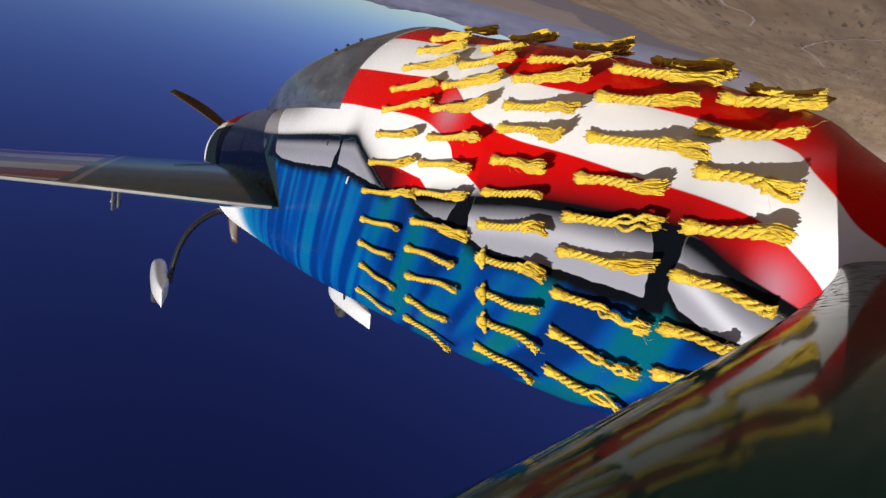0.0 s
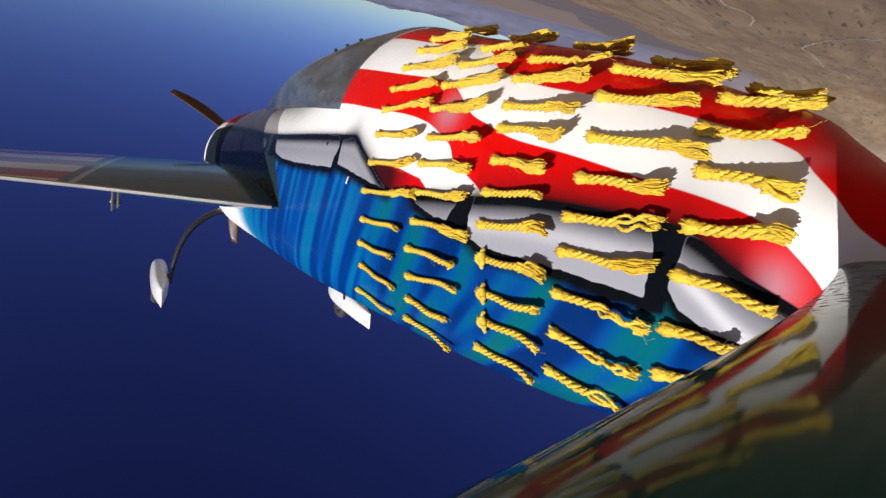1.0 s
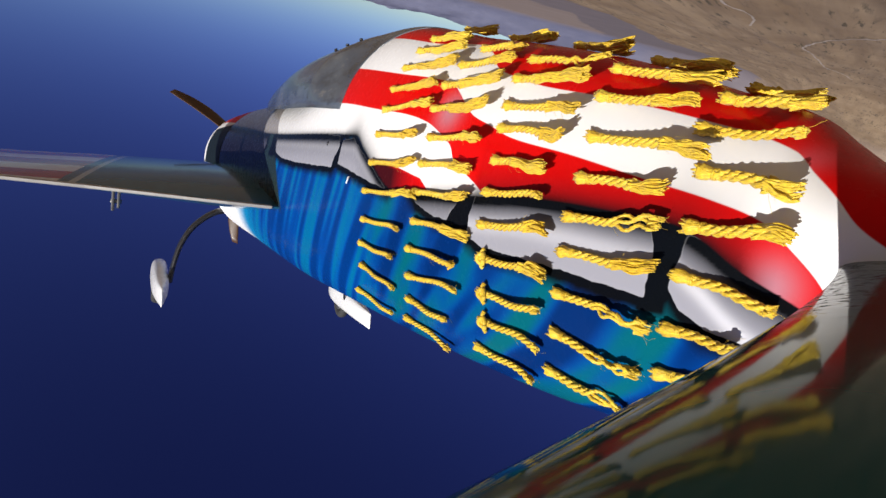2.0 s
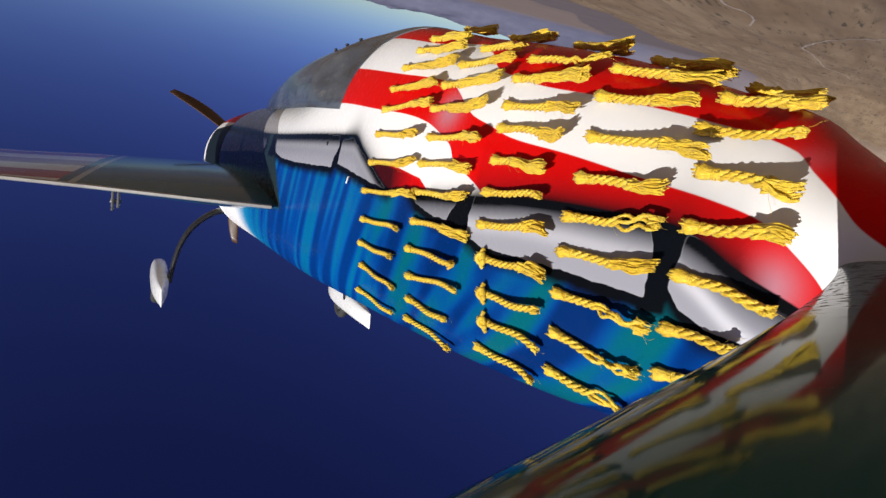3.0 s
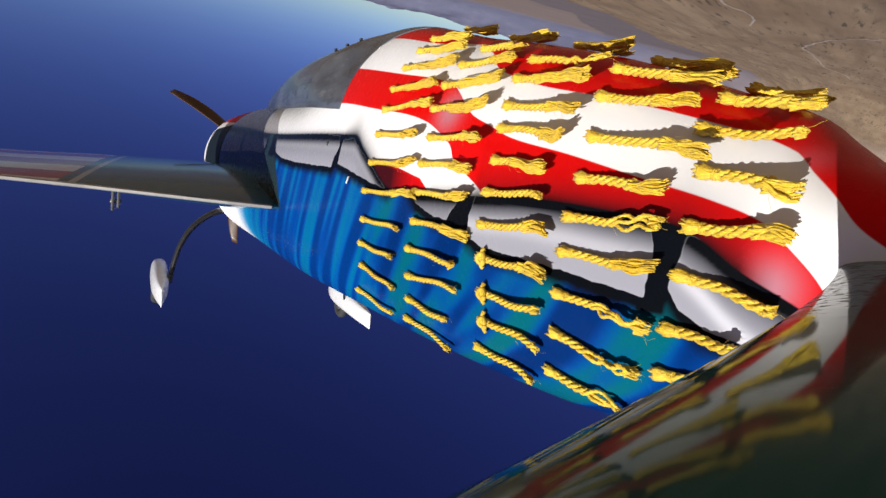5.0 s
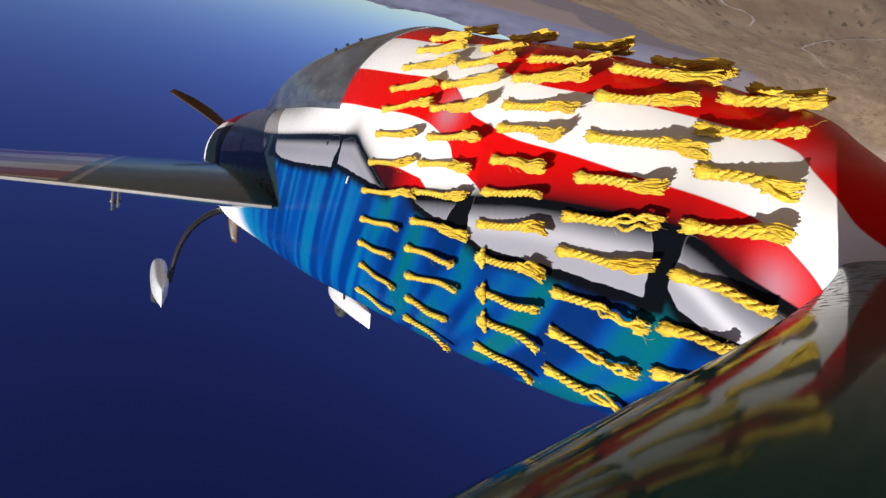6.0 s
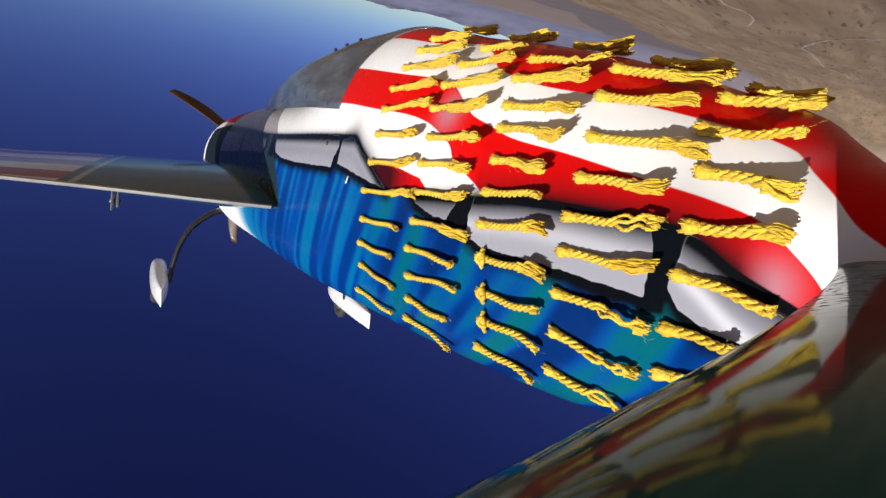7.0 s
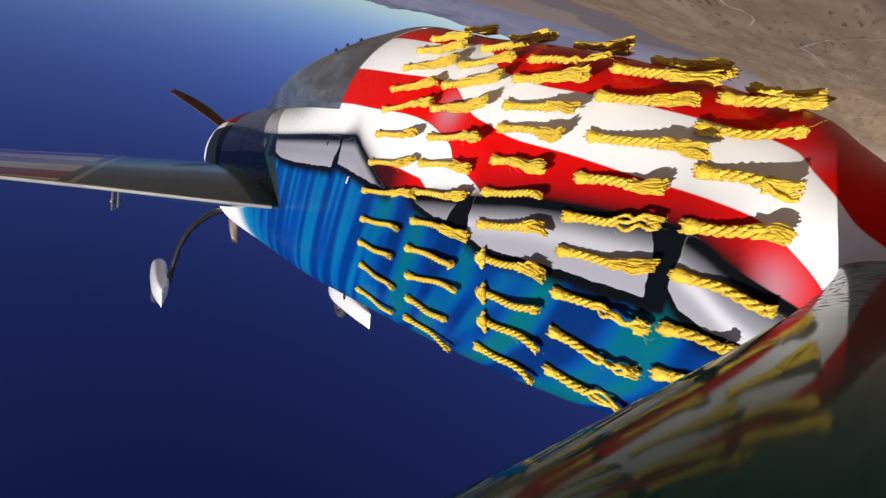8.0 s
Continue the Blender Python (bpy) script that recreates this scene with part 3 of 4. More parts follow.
def build_fuselage():
    angles = [math.pi * (-0.5 + k / 280) for k in range(280)] + [math.pi * (0.5 + k / 60) for k in range(60)]
    angles = sorted(angles + [-math.asin((k / 100) ** 1.4) for k in range(1, 62)])        # closer below the widest line, where the ring steps are long
    n = len(angles)
    xs = list(np.arange(-0.7, 0.1, 0.02)) + list(np.arange(0.1, 1.2, 0.004)) + list(np.arange(1.2, 3.1, 0.0085)) + list(np.arange(3.1, 4.301, 0.02))
    rings = np.array([ring_at(x, angles) for x in xs])
    verts = rings.reshape(-1, 3)
    k, i = np.arange(n), np.arange(len(xs) - 1)[:, None] * n
    faces = np.stack([i + k, i + (k + 1) % n, i + n + (k + 1) % n, i + n + k], -1).reshape(-1, 4)
    me = bpy.data.meshes.new("fuselage")
    me.from_pydata(verts.tolist(), [], faces[:, ::-1].tolist() + [list(range(n)), list(range(len(verts) - n, len(verts)))[::-1]])
    x, z = verts[:, 0], verts[:, 2]
    rag = np.array([noise.noise((a * 30, b * 30, 1.0)) * 0.004 + noise.noise((a * 90, b * 90, 2.0)) * 0.002 for a, b in zip(x, z)])
    flag = z - curve(FLAG_EDGE, x)
    torn = np.max([inside(o, x, z) for o in TORN], 0)
    rim = np.max([inside(o, x + dx, z + dz) for o in TORN for dx, dz in ((0.022, 0.004), (0.006, 0.014))], 0)
    gap = np.max([inside(o, x, z) for o in GAPS], 0)
    pink = 0.75 * np.exp(-(((x - 1.19) / 0.055) ** 2 + ((z - 0.225) / 0.05) ** 2)) + 0.80 * np.exp(-(((x - 0.340) / 0.034) ** 2 + ((z + 0.068) / 0.040) ** 2))
    pink *= (z < curve(STRIPE_2, x)) & (z > curve(STRIPE_3, x))
    # mauve sheen on the top red stripe, put into the colour
    pink += 0.22 * np.exp(-(((x - 0.347) / 0.025) ** 2 + ((z - 0.112) / 0.022) ** 2)) * (z > curve(STRIPE_1, x))
    near = np.interp(x, (0.36, 0.40, 0.47, 0.55, 0.99, 1.01, 1.26, 1.42, 1.75, 1.85), (0.034, 0.058, 0.058, 0.040, 0.040, 0.018, 0.016, 0.036, 0.034, 0.010))
    fields = {"s1": z - curve(STRIPE_1, x), "s2": z - curve(STRIPE_2, x), "s3": z - curve(STRIPE_3, x), "flag": flag, "red3": inside(TRIANGLE, x, z) + rag * 0.2,
              "torn": torn + rag, "black_rim": np.maximum(np.clip(1.15 + (rim + rag) / 0.030, 0, 1), np.clip(1.2 + gap / 0.012, 0, 1)) * 0.995,
              "airbrush_fold": np.clip(np.exp(np.minimum(0, flag + np.where(x < 1.5, 0.018, 0.022)) / np.where(x < 1.5, 0.034, 0.040)), 0, 1),
              "airbrush_black": np.exp(-np.maximum(0, flag) / near) * np.where(x > 1.2, np.clip((x - 1.26) / 0.2, 0, 1) * 0.4 + 0.6, 0.97 * np.clip((x - 0.335) / 0.05, 0, 1)), "pink_airbrush_and_sheen": pink,
              "airbrush_silver": np.where(x < 0.49, np.exp(-((flag + 0.075 + (0.42 - x) * 0.15) / 0.016) ** 2) * 0.9, np.where(x < 1.1, np.exp(-((flag + 0.065) / 0.022) ** 2) * 0.6, np.where(x > 1.45, np.exp(-((flag + 0.045) / 0.018) ** 2) * 0.55, 0.0)))}
    torn_red = np.clip(fields["red3"] / 0.006, 0, 1) * np.clip((x - 1.27) / 0.16, 0, 1) * 0.93
    fields["airbrush_black"] = np.maximum(fields["airbrush_black"], torn_red)
    for name, values in fields.items():
        me.attributes.new(name, "FLOAT", "POINT").data.foreach_set("value", values.astype(np.float32))
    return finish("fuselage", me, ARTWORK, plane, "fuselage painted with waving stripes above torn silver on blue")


build_fuselage()

p, nrm = on_skin(2.0, 0.15)
part("static_port", tube(bmesh.new(), [p - nrm * 0.004, p + nrm * 0.002], 0.008, 14, side=Vector((0, 0.1, 1))), CARBON, plane)

p, nrm = on_skin(1.74, 0.025)
part("air_probe", tube(bmesh.new(), [p - nrm * 0.004, p + nrm * 0.006, p + nrm * 0.012 + Vector((0, 0, -0.026))], 0.003, 8), PLAIN_WHITE, plane)

xs = [4.302 + 0.05 * k for k in range(32)] + [5.9, 5.95, 5.98, 6.0]
bm = loft(bmesh.new(), [ring(x, 96) for x in xs if x <= 6.0])
cowl = part("cowling", bm, COWL, plane, "dark navy engine cowling with red and white top")

# canopy: a bubble from behind the pilot's seat to the windscreen
CANOPY = ((1.960, 0.648, 0.300), (2.205, 0.652, 0.325), (2.501, 0.664, 0.345), (2.712, 0.672, 0.355), (2.881, 0.668, 0.36), (3.092, 0.632, 0.36), (3.261, 0.590, 0.35), (3.388, 0.555, 0.32), (3.498, 0.535, 0.26))
SILL = ((1.960, 0.288), (2.247, 0.314), (2.839, 0.352), (3.346, 0.392), (3.498, 0.435))


def canopy_ring(x, grow=0.0, n=48):
    top, w = float(curve([(c[0], c[1]) for c in CANOPY], x)) + grow, float(curve([(c[0], c[2]) for c in CANOPY], x)) + grow
    sill = float(curve(SILL, x))
    out = []
    for k in range(n + 1):
        a = math.pi * k / n
        c, s = math.cos(a), abs(math.sin(a))
        at = x + (1 - (x - 1.96) / 1.538) * -0.30 * s ** 3          # the rear edge sweeps back towards the top
        z = sill + (top - sill) * s ** 0.9
        blend = min(1.0, max(0.0, (at - 1.96 + 0.30 * s ** 3) / 0.40))
        blend = blend * blend * (3 - 2 * blend)
        sw, zm, zt, zb = section(at)
        deck_y = sw * abs(c) ** (2 / UPPER)
        deck_z = sill + (zt - sill) * s ** (2 / UPPER)
        deck_y = sw * max(0.0, 1 - min(1.0, (deck_z - zm) / (zt - zm)) ** UPPER) ** (1 / UPPER) + 0.002
        y = (w * abs(c) ** 0.85) * blend + deck_y * (1 - blend)
        out.append(Vector((at, math.copysign(y, c), z * blend + (deck_z + 0.002 * s) * (1 - blend))))
    return out


def build_canopy():
    bm = bmesh.new()
    rows = [[bm.verts.new(p) for p in canopy_ring(1.96 + 1.538 * i / 60)] for i in range(61)]
    for r0, r1 in zip(rows, rows[1:]):
        for a, b, c, d in zip(r0, r0[1:], r1[1:], r1):
            bm.faces.new((a, b, c, d))
    bmesh.ops.recalc_face_normals(bm, faces=bm.faces)
    ob = part("canopy", bm, ACRYLIC, plane, "hazy smoked acrylic bubble canopy")
    solid = ob.modifiers.new("thickness", "SOLIDIFY")
    solid.thickness = 0.003
    solid.offset = -1.0
    hoop = [Vector((p.x, p.y * 0.97, p.z - 0.012)) for p in canopy_ring(2.35)[2:-2]]
    part("canopy_hoop", tube(bmesh.new(), hoop, 0.012, 8, side=Vector((1, 0, 0.01))), CARBON, ob, "dark hoop inside the canopy")
    for x, k in ((2.50, 15), (2.42, 16), (2.33, 17)):
        p = canopy_ring(x)[k]
        out = Vector((0, p.y, p.z - 0.25)).normalized()
        bm = tube(bmesh.new(), [p - out * 0.004, p + out * 0.003, p + out * 0.004, p + out * 0.008, p + out * 0.010], [0.007, 0.007, 0.009, 0.008, 0.004], 12, side=Vector((1, 0, 0)))
        part("latch", bm, CARBON, ob, "small black round latch")


build_canopy()


def airfoil(y, x0, x1, z, half, n=28, blunt=0.006, tilt=0.0):
    """A closed symmetric section at span y: leading edge x0, trailing edge x1."""
    c = x0 - x1
    pts = []
    for k in range(n + 1):
        u = 0.5 * (1 + math.cos(math.pi * k / n))
        t = 5 * (0.2969 * math.sqrt(u) - 0.1260 * u - 0.3516 * u * u + 0.2843 * u ** 3 - 0.1036 * u ** 4)
        pts.append((u, t * half * 2 + blunt * u))
    up = [Vector((x0 - u * c, y, z + t + (1 - u) * c * tilt)) for u, t in pts]
    low = [Vector((x0 - u * c, y, z - t + (1 - u) * c * tilt)) for u, t in pts[-2::-1]]
    return up + low


def build_wing(side):
    stops = ((0.30, 4.35, 2.585, 0.142), (0.60, 4.35, 2.645, 0.132), (1.2, 4.34, 2.87, 0.10), (1.8, 4.34, 3.0, 0.058), (3.0, 4.36, 3.3, 0.046), (3.9, 4.36, 3.5, 0.042), (4.0, 4.25, 3.55, 0.03))
    ys = [0.30 + 0.1 * k for k in range(36)] + [3.85, 3.93, 3.98, 4.0]
    rings = []
    for y in ys:
        le, te, th = (float(curve([(s[0], s[k]) for s in stops], y)) for k in (1, 2, 3))
        rings.append(airfoil(side * y, le, te, -0.165, th, tilt=0.05))
    return part("wing", loft(bmesh.new(), rings), WING, plane, "wing with red and white stripes outboard of teal blue")


for side in (1, -1):
    wing = build_wing(side)
    if side > 0:
        # the aileron's lit trailing strip and its hinge bracket
        bm = loft(bmesh.new(), [[Vector((x, y, -0.165 + z)) for x, z in ((te - 0.012, -0.007), (te - 0.012, 0.004), (te + 0.012, 0.009), (te + 0.012, -0.012))]
                                for y, te in ((0.40, 2.60), (0.6, 2.64), (1.2, 2.868), (1.8, 2.998), (3.0, 3.298), (3.8, 3.478))])
        part("trailing_edge", bm, EDGE_GREY, wing, "thin white trailing edge strip", smooth=False)
        for y, low in ((1.085, 0.10), (1.062, 0.085)):
            bm = bmesh.new()
            bmesh.ops.create_cube(bm, size=1, matrix=Matrix.LocRotScale((2.86, y, -0.172 - low / 2), None, (0.03, 0.012, low)))
            bmesh.ops.bevel(bm, geom=bm.edges[:], offset=0.003, segments=1, affect="EDGES")
            part("bracket_arm", bm, STEEL, wing, smooth=False)
        part("bracket_bolt", tube(bmesh.new(), [(2.86, 1.096, -0.225), (2.86, 1.050, -0.225)], 0.010, 8), STEEL, wing)

# the tail surfaces
HINGE = -0.24


def build_stabilizer(side):
    stops = ((0.10, 0.0, -0.42, STAB_HALF), (0.9, 0.0, -0.40, STAB_HALF), (1.5, 0.0, -0.36, 0.020), (1.58, -0.06, -0.34, 0.01))
    ys = [0.10 + 0.05 * k for k in range(29)] + [1.53, 1.56, 1.58]
    front, back = [], []
    for y in ys:
        le, te, th = (float(curve([(s[0], s[k]) for s in stops], y)) for k in (1, 2, 3))
        le += STAB[0] + STAB[1] * (0.9 - y) + STAB[2] * (0.9 - y) ** 2
        ring_points = airfoil(side * y, le, te, STAB_Z + STAB_RISE * (0.9 - y) + STAB_PITCH * (te + 0.24), th, 40, tilt=STAB_PITCH)
        front.append([Vector((max(p.x, HINGE), p.y, p.z)) for p in ring_points])
        back.append([Vector((min(p.x, HINGE - 0.008), p.y, p.z)) for p in ring_points])
    ob = part("stabilizer", loft(bmesh.new(), front), TAIL, plane, "polished dark blue green stabilizer mirroring the fuselage")
    part("elevator", loft(bmesh.new(), back), TAIL, ob)


for side in (1, -1):
    build_stabilizer(side)
rings = []
for z, le, te in ((0.0, 0.10, -0.62), (0.3, -0.10, -0.72), (0.7, -0.32, -0.80), (1.0, -0.46, -0.84), (1.05, -0.52, -0.82)):
    rings.append([Vector((p.x, p.z, z)) for p in airfoil(0, le, te, 0.0, 0.03 if z < 1.02 else 0.012)])
fin = part("fin", loft(bmesh.new(), [[Vector((max(p.x, -0.545), p.y, p.z)) for p in r] for r in rings]), TAIL, plane)
part("rudder", loft(bmesh.new(), [[Vector((min(p.x, -0.553), p.y, p.z)) for p in r] for r in rings]), TAIL, fin)

# undercarriage
def gear_leg(side, drop):
    path = [(4.62, side * y, z - drop * k / 5) for k, (y, z) in enumerate(((0.30, -0.35), (0.47, -0.385), (0.62, -0.51), (0.705, -0.66), (0.75, -0.82), (0.775, -1.0)))]
    fine = []
    for i in range(len(path) - 1):
        p0, p1, p2, p3 = (Vector(path[max(0, min(len(path) - 1, i + d))]) for d in (-1, 0, 1, 2))
        for k in range(6):
            t = k / 6
            fine.append(0.5 * (2 * p1 + (p2 - p0) * t + (2 * p0 - 5 * p1 + 4 * p2 - p3) * t * t + (3 * p1 - p0 - 3 * p2 + p3) * t ** 3))
    fine.append(Vector(path[-1]))
    bm = tube(bmesh.new(), fine, [0.062 - 0.02 * i / len(fine) for i in range(len(fine))], 12, 0.45, Vector((0, side * 0.9, 0.4)))
    return part("gear_leg", bm, CARBON, plane, "curved black composite gear leg")


def wheel_pant(side, x, y, z, length=1.12):
    """A fairing with a round nose and an upright knife edge behind, its tyre showing below."""
    rings = []
    for k in range(31):
        u = k / 30
        nose = math.sqrt(max(0.0, 1 - (1 - min(1.0, u / 0.30)) ** 2))
        taper = min(1.0, max(0.0, (u - 0.35) / 0.65))
        w = max(0.006, 0.067 * nose * (1 - taper ** 3.6 * 0.95))
        top = max(0.01, 0.135 * nose - 0.075 * taper ** 1.3)
        low = max(0.01, 0.105 * nose - 0.025 * taper)
        lift = -0.015 * u * u
        points = []
        for j in range(32):
            c, q = math.cos(math.tau * j / 32), math.sin(math.tau * j / 32)
            c, q = math.copysign(abs(c) ** 0.72, c), math.copysign(abs(q) ** 0.72, q)
            points.append(Vector((x + 0.54 - length * u, y - side * 0.03 * u + w * c, z + lift + (top if q > 0 else low) * q)))
        rings.append(points)
    ob = part("wheel_fairing", loft(bmesh.new(), rings), PLAIN_WHITE, plane, "white boat-tailed wheel fairing with a knife edge")
    bm = tube(bmesh.new(), [(x + 0.10 + 0.115 * math.cos(a), y, z - 0.07 + 0.115 * math.sin(a)) for a in (math.tau * j / 40 for j in range(41))], 0.044, 12, side=Vector((0, 1, 0)), close=False)
    part("tyre", bm, RUBBER, ob)
    bm = tube(bmesh.new(), [(x + 0.10, y - 0.04, z - 0.07), (x + 0.10, y + 0.04, z - 0.07)], 0.07, 20)
    part("wheel_hub", bm, STEEL, ob)
    return ob


gear_leg(1, 0.0)
gear_leg(-1, 0.15)
wheel_pant(1, 4.78, 0.862, -1.015)
wheel_pant(-1, 4.80, -0.84, -1.18, 1.32)

# propeller at rest
propeller = new("propeller")
propeller.parent = plane
tagged(propeller, "three-bladed varnished wooden propeller with a chrome spinner")
HUB = Vector((6.16, 0.0, 0.16))
rings = [[HUB + Vector((-0.12 + 0.36 * u, r * math.cos(a), r * math.sin(a))) for a in (math.tau * j / 40 for j in range(40))]
         for u, r in ((k / 16, 0.17 * math.sqrt(max(0.0008, 1 - (k / 16) ** 2))) for k in range(17))]
part("spinner", loft(bmesh.new(), rings), CHROME, propeller, "polished chrome spinner")
for turn in (50, 170, 290):
    rings = []
    for k in range(17):
        u = k / 16
        r = 0.12 + 0.86 * u
        c = 0.032 + 0.048 * math.sin(math.pi * min(1.0, u * 0.85 + 0.1)) * (1.0 if u < 0.9 else 1 - (u - 0.9) * 6)
        th = 0.024 * (1 - 0.75 * u)
        tw = radians(62 - 42 * u)
        sweep = -0.26 * u * u
        blade = []
        for j in range(14):
            a = math.tau * j / 14
            q = Vector((c * math.cos(a), th * math.sin(a)))
            q = Vector((q.x * math.cos(tw) - q.y * math.sin(tw) + sweep, q.x * math.sin(tw) + q.y * math.cos(tw)))
            ang = radians(turn)
            out = Vector((0, math.cos(ang), math.sin(ang)))
            across = Vector((0, -math.sin(ang), math.cos(ang)))
            blade.append(HUB + Vector((q.y, 0, 0)) + out * r + across * q.x)
        rings.append(blade)
    part("blade", loft(bmesh.new(), rings), WOOD, propeller, "swept brown wooden propeller blade")

# ---------------------------------------------------------------- tufts of cord
def laid_strand(bm, path, radius, twist, sides=9):
    """A strand of three yarns laid together: its outline has three lobes that wind along it."""
    path = [Vector(p) for p in path]
    rings, turn = [], 0.0
    for i, p in enumerate(path):
        t = (path[min(i + 1, len(path) - 1)] - path[max(i - 1, 0)]).normalized()
        a = (Vector((0, 0.1, 1)) - t * t.z).normalized()
        a = (a - t * a.dot(t)).normalized()
        b = t.cross(a)
        if i:
            turn += (p - path[i - 1]).length * twist
        row = []
        for k in range(sides):
            w = k * math.tau / sides
            q = radius[i] * (1 + 0.22 * math.cos(3 * w - turn))
            row.append(bm.verts.new(p + q * (a * math.cos(w) + b * math.sin(w))))
        rings.append(row)
    for r0, r1 in zip(rings, rings[1:]):
        for k in range(sides):
            bm.faces.new((r0[k], r0[(k + 1) % sides], r1[(k + 1) % sides], r1[k]))
    bm.faces.new(rings[0][::-1])
    bm.faces.new(rings[-1])


def cord_tuft(seed, length, lift, style):
    """One tuft: a flared bound head, three twisted strands and a frayed end. It lies along x, z is off the skin.
    Styles: r tight rope, k the same with a knotted head, b and K brushed out at the end, f brushed out early, c blown into a fan, s and w strands apart."""
    rnd = random.Random(seed)
    tuft = new("cord_tuft")
    wav, sag = rnd.uniform(0, 6.28), rnd.uniform(-0.04, 0.04) * (0.4 if style in "rk" else 1.0)
    brush, apart, knotted = style in "bKfc", style in "sw", style in "kK"
    rope_end = {"r": 0.95, "k": 0.95, "b": rnd.uniform(0.60, 0.74), "K": 0.66, "f": rnd.uniform(0.28, 0.36), "c": 0.22, "s": 0.93, "w": 0.92}[style]
    split = {"s": 0.42, "w": 0.34}.get(style, 2.0)
    thick = 0.0045 * rnd.uniform(0.94, 1.06) * (0.92 if style in "rk" else 1.0)

    def spine(u):
        v = max(0.0, u)
        return Vector((length * u, sag * length * v * v + 0.006 * math.sin(wav + 6.0 * v) * v, 0.0095 + lift * v ** 1.35 + 0.004 * math.sin(wav * 1.7 + 7 * v) * v))

    # flared head, bound where it narrows, its cut yarns showing at the front
    rings = []
    for x, r in ((-0.014, 0.0060), (-0.0155, 0.0105), (-0.010, 0.0122), (-0.002, 0.0105), (0.007, 0.0078), (0.014, 0.0070), (0.024, 0.0078)):
        row = []
        for k in range(22):
            a = k * math.tau / 22
            q = r * (1 + 0.10 * math.sin(7 * a + wav + x * 80) + 0.06 * math.sin(4 * a + wav * 2) + rnd.uniform(-0.05, 0.05))
            row.append(spine(0) + Vector((x + rnd.uniform(-0.0022, 0.0022), q * math.cos(a), max(-0.0105, q * 0.9 * math.sin(a)))))
        rings.append(row)
    bm = loft(bmesh.new(), rings)
    for k in range(16):
        a, q = rnd.uniform(0, 6.28), 0.0095 * math.sqrt(rnd.random())
        p = spine(0) + Vector((-0.010, q * math.cos(a), max(-0.007, q * math.sin(a))))
        tube(bm, [p, p + Vector((-0.006, 0.12 * q * math.cos(a), 0.0)), p + Vector((-0.010 - rnd.uniform(0, 0.004), 0.3 * q * math.cos(a) + rnd.gauss(0, 0.001), 0.0005))], [0.0019, 0.0019, 0.0011], 5)
    part("head", bm, CORD, tuft)
    bm = bmesh.new()
    for at in (0.0095, 0.0135):
        tube(bm, [spine(0) + Vector((at + 0.001 * math.sin(a), 0.0077 * math.cos(a), 0.0077 * math.sin(a))) for a in (math.tau * j / 20 for j in range(21))], 0.0021, 6, close=False, side=Vector((1, 0, 0)))
    part("binding", bm, CORD, tuft)
    if knotted:
        bm = bmesh.new()
        tube(bm, [spine(0) + Vector((0.004 + 0.011 * math.cos(a), 0.012 * math.sin(a), 0.008 + 0.003 * math.cos(2 * a))) for a in (math.tau * j / 24 for j in range(25))], 0.0056, 9, close=False)
        for way in (-1, 1):
            tube(bm, [spine(0) + Vector((0.004, way * 0.009, 0.005)), spine(0) + Vector((-0.001, way * 0.017, 0.003)), spine(0) + Vector((0.003, way * rnd.uniform(0.022, 0.028), -0.001))], [0.0050, 0.0048, 0.0058], 9)
        part("knot", bm, CORD, tuft)

    phase, ends = rnd.uniform(0, 6.28), []
    order = [0, 1, 2]
    rnd.shuffle(order)
    for k in range(3):
        pts, rad, turn = [], [], phase + k * math.tau / 3
        own, fan = wav + 0.8 * k + rnd.gauss(0, 0.3), order[k] - 1
        steps = 20 + int(70 * rope_end)
        for j in range(steps + 1):
            u = 0.08 + (rope_end - 0.08) * j / steps
            loose = min(1.0, max(0.0, (u - split) / 0.30))
            loose = loose * loose * (3 - 2 * loose)
            turn -= (rope_end - 0.08) / steps * length * (118.0 - 60.0 * loose)
            swell = 1 + 0.25 * max(0.0, (u - rope_end + 0.15) / 0.15) * brush
            r, c = thick * 1.0 * swell, spine(u)
            wide = (0.0090 if style == "s" else 0.0055) * fan * loose + 0.0032 * loose * math.sin(own + 30.0 * u * length / 0.2)
            pts.append(c + Vector((0, r * math.cos(turn) * (1 - 0.45 * loose) + wide, max(r * math.sin(turn) * (1 - 0.3 * loose) + 0.004 * loose * math.sin(own * 2 + 20 * u), 0.0055 - c.z))))
            rad.append(thick * 0.86 * swell * (1 - 0.12 * loose))
        bm = bmesh.new()
        laid_strand(bm, pts, rad, 700.0)
        part("strand", bm, CORD, tuft)
        ends.append((pts[-1], (pts[-1] - pts[-6]).normalized(), fan))

    # loosened yarns, wavy from the twist they were laid in, held together in locks that follow the cord
    bm = bmesh.new()
    wide = {"b": 0.0102, "K": 0.0150, "f": 0.0128, "c": 0.0240}.get(style, 0.0)
    steps = 16 if brush else 6
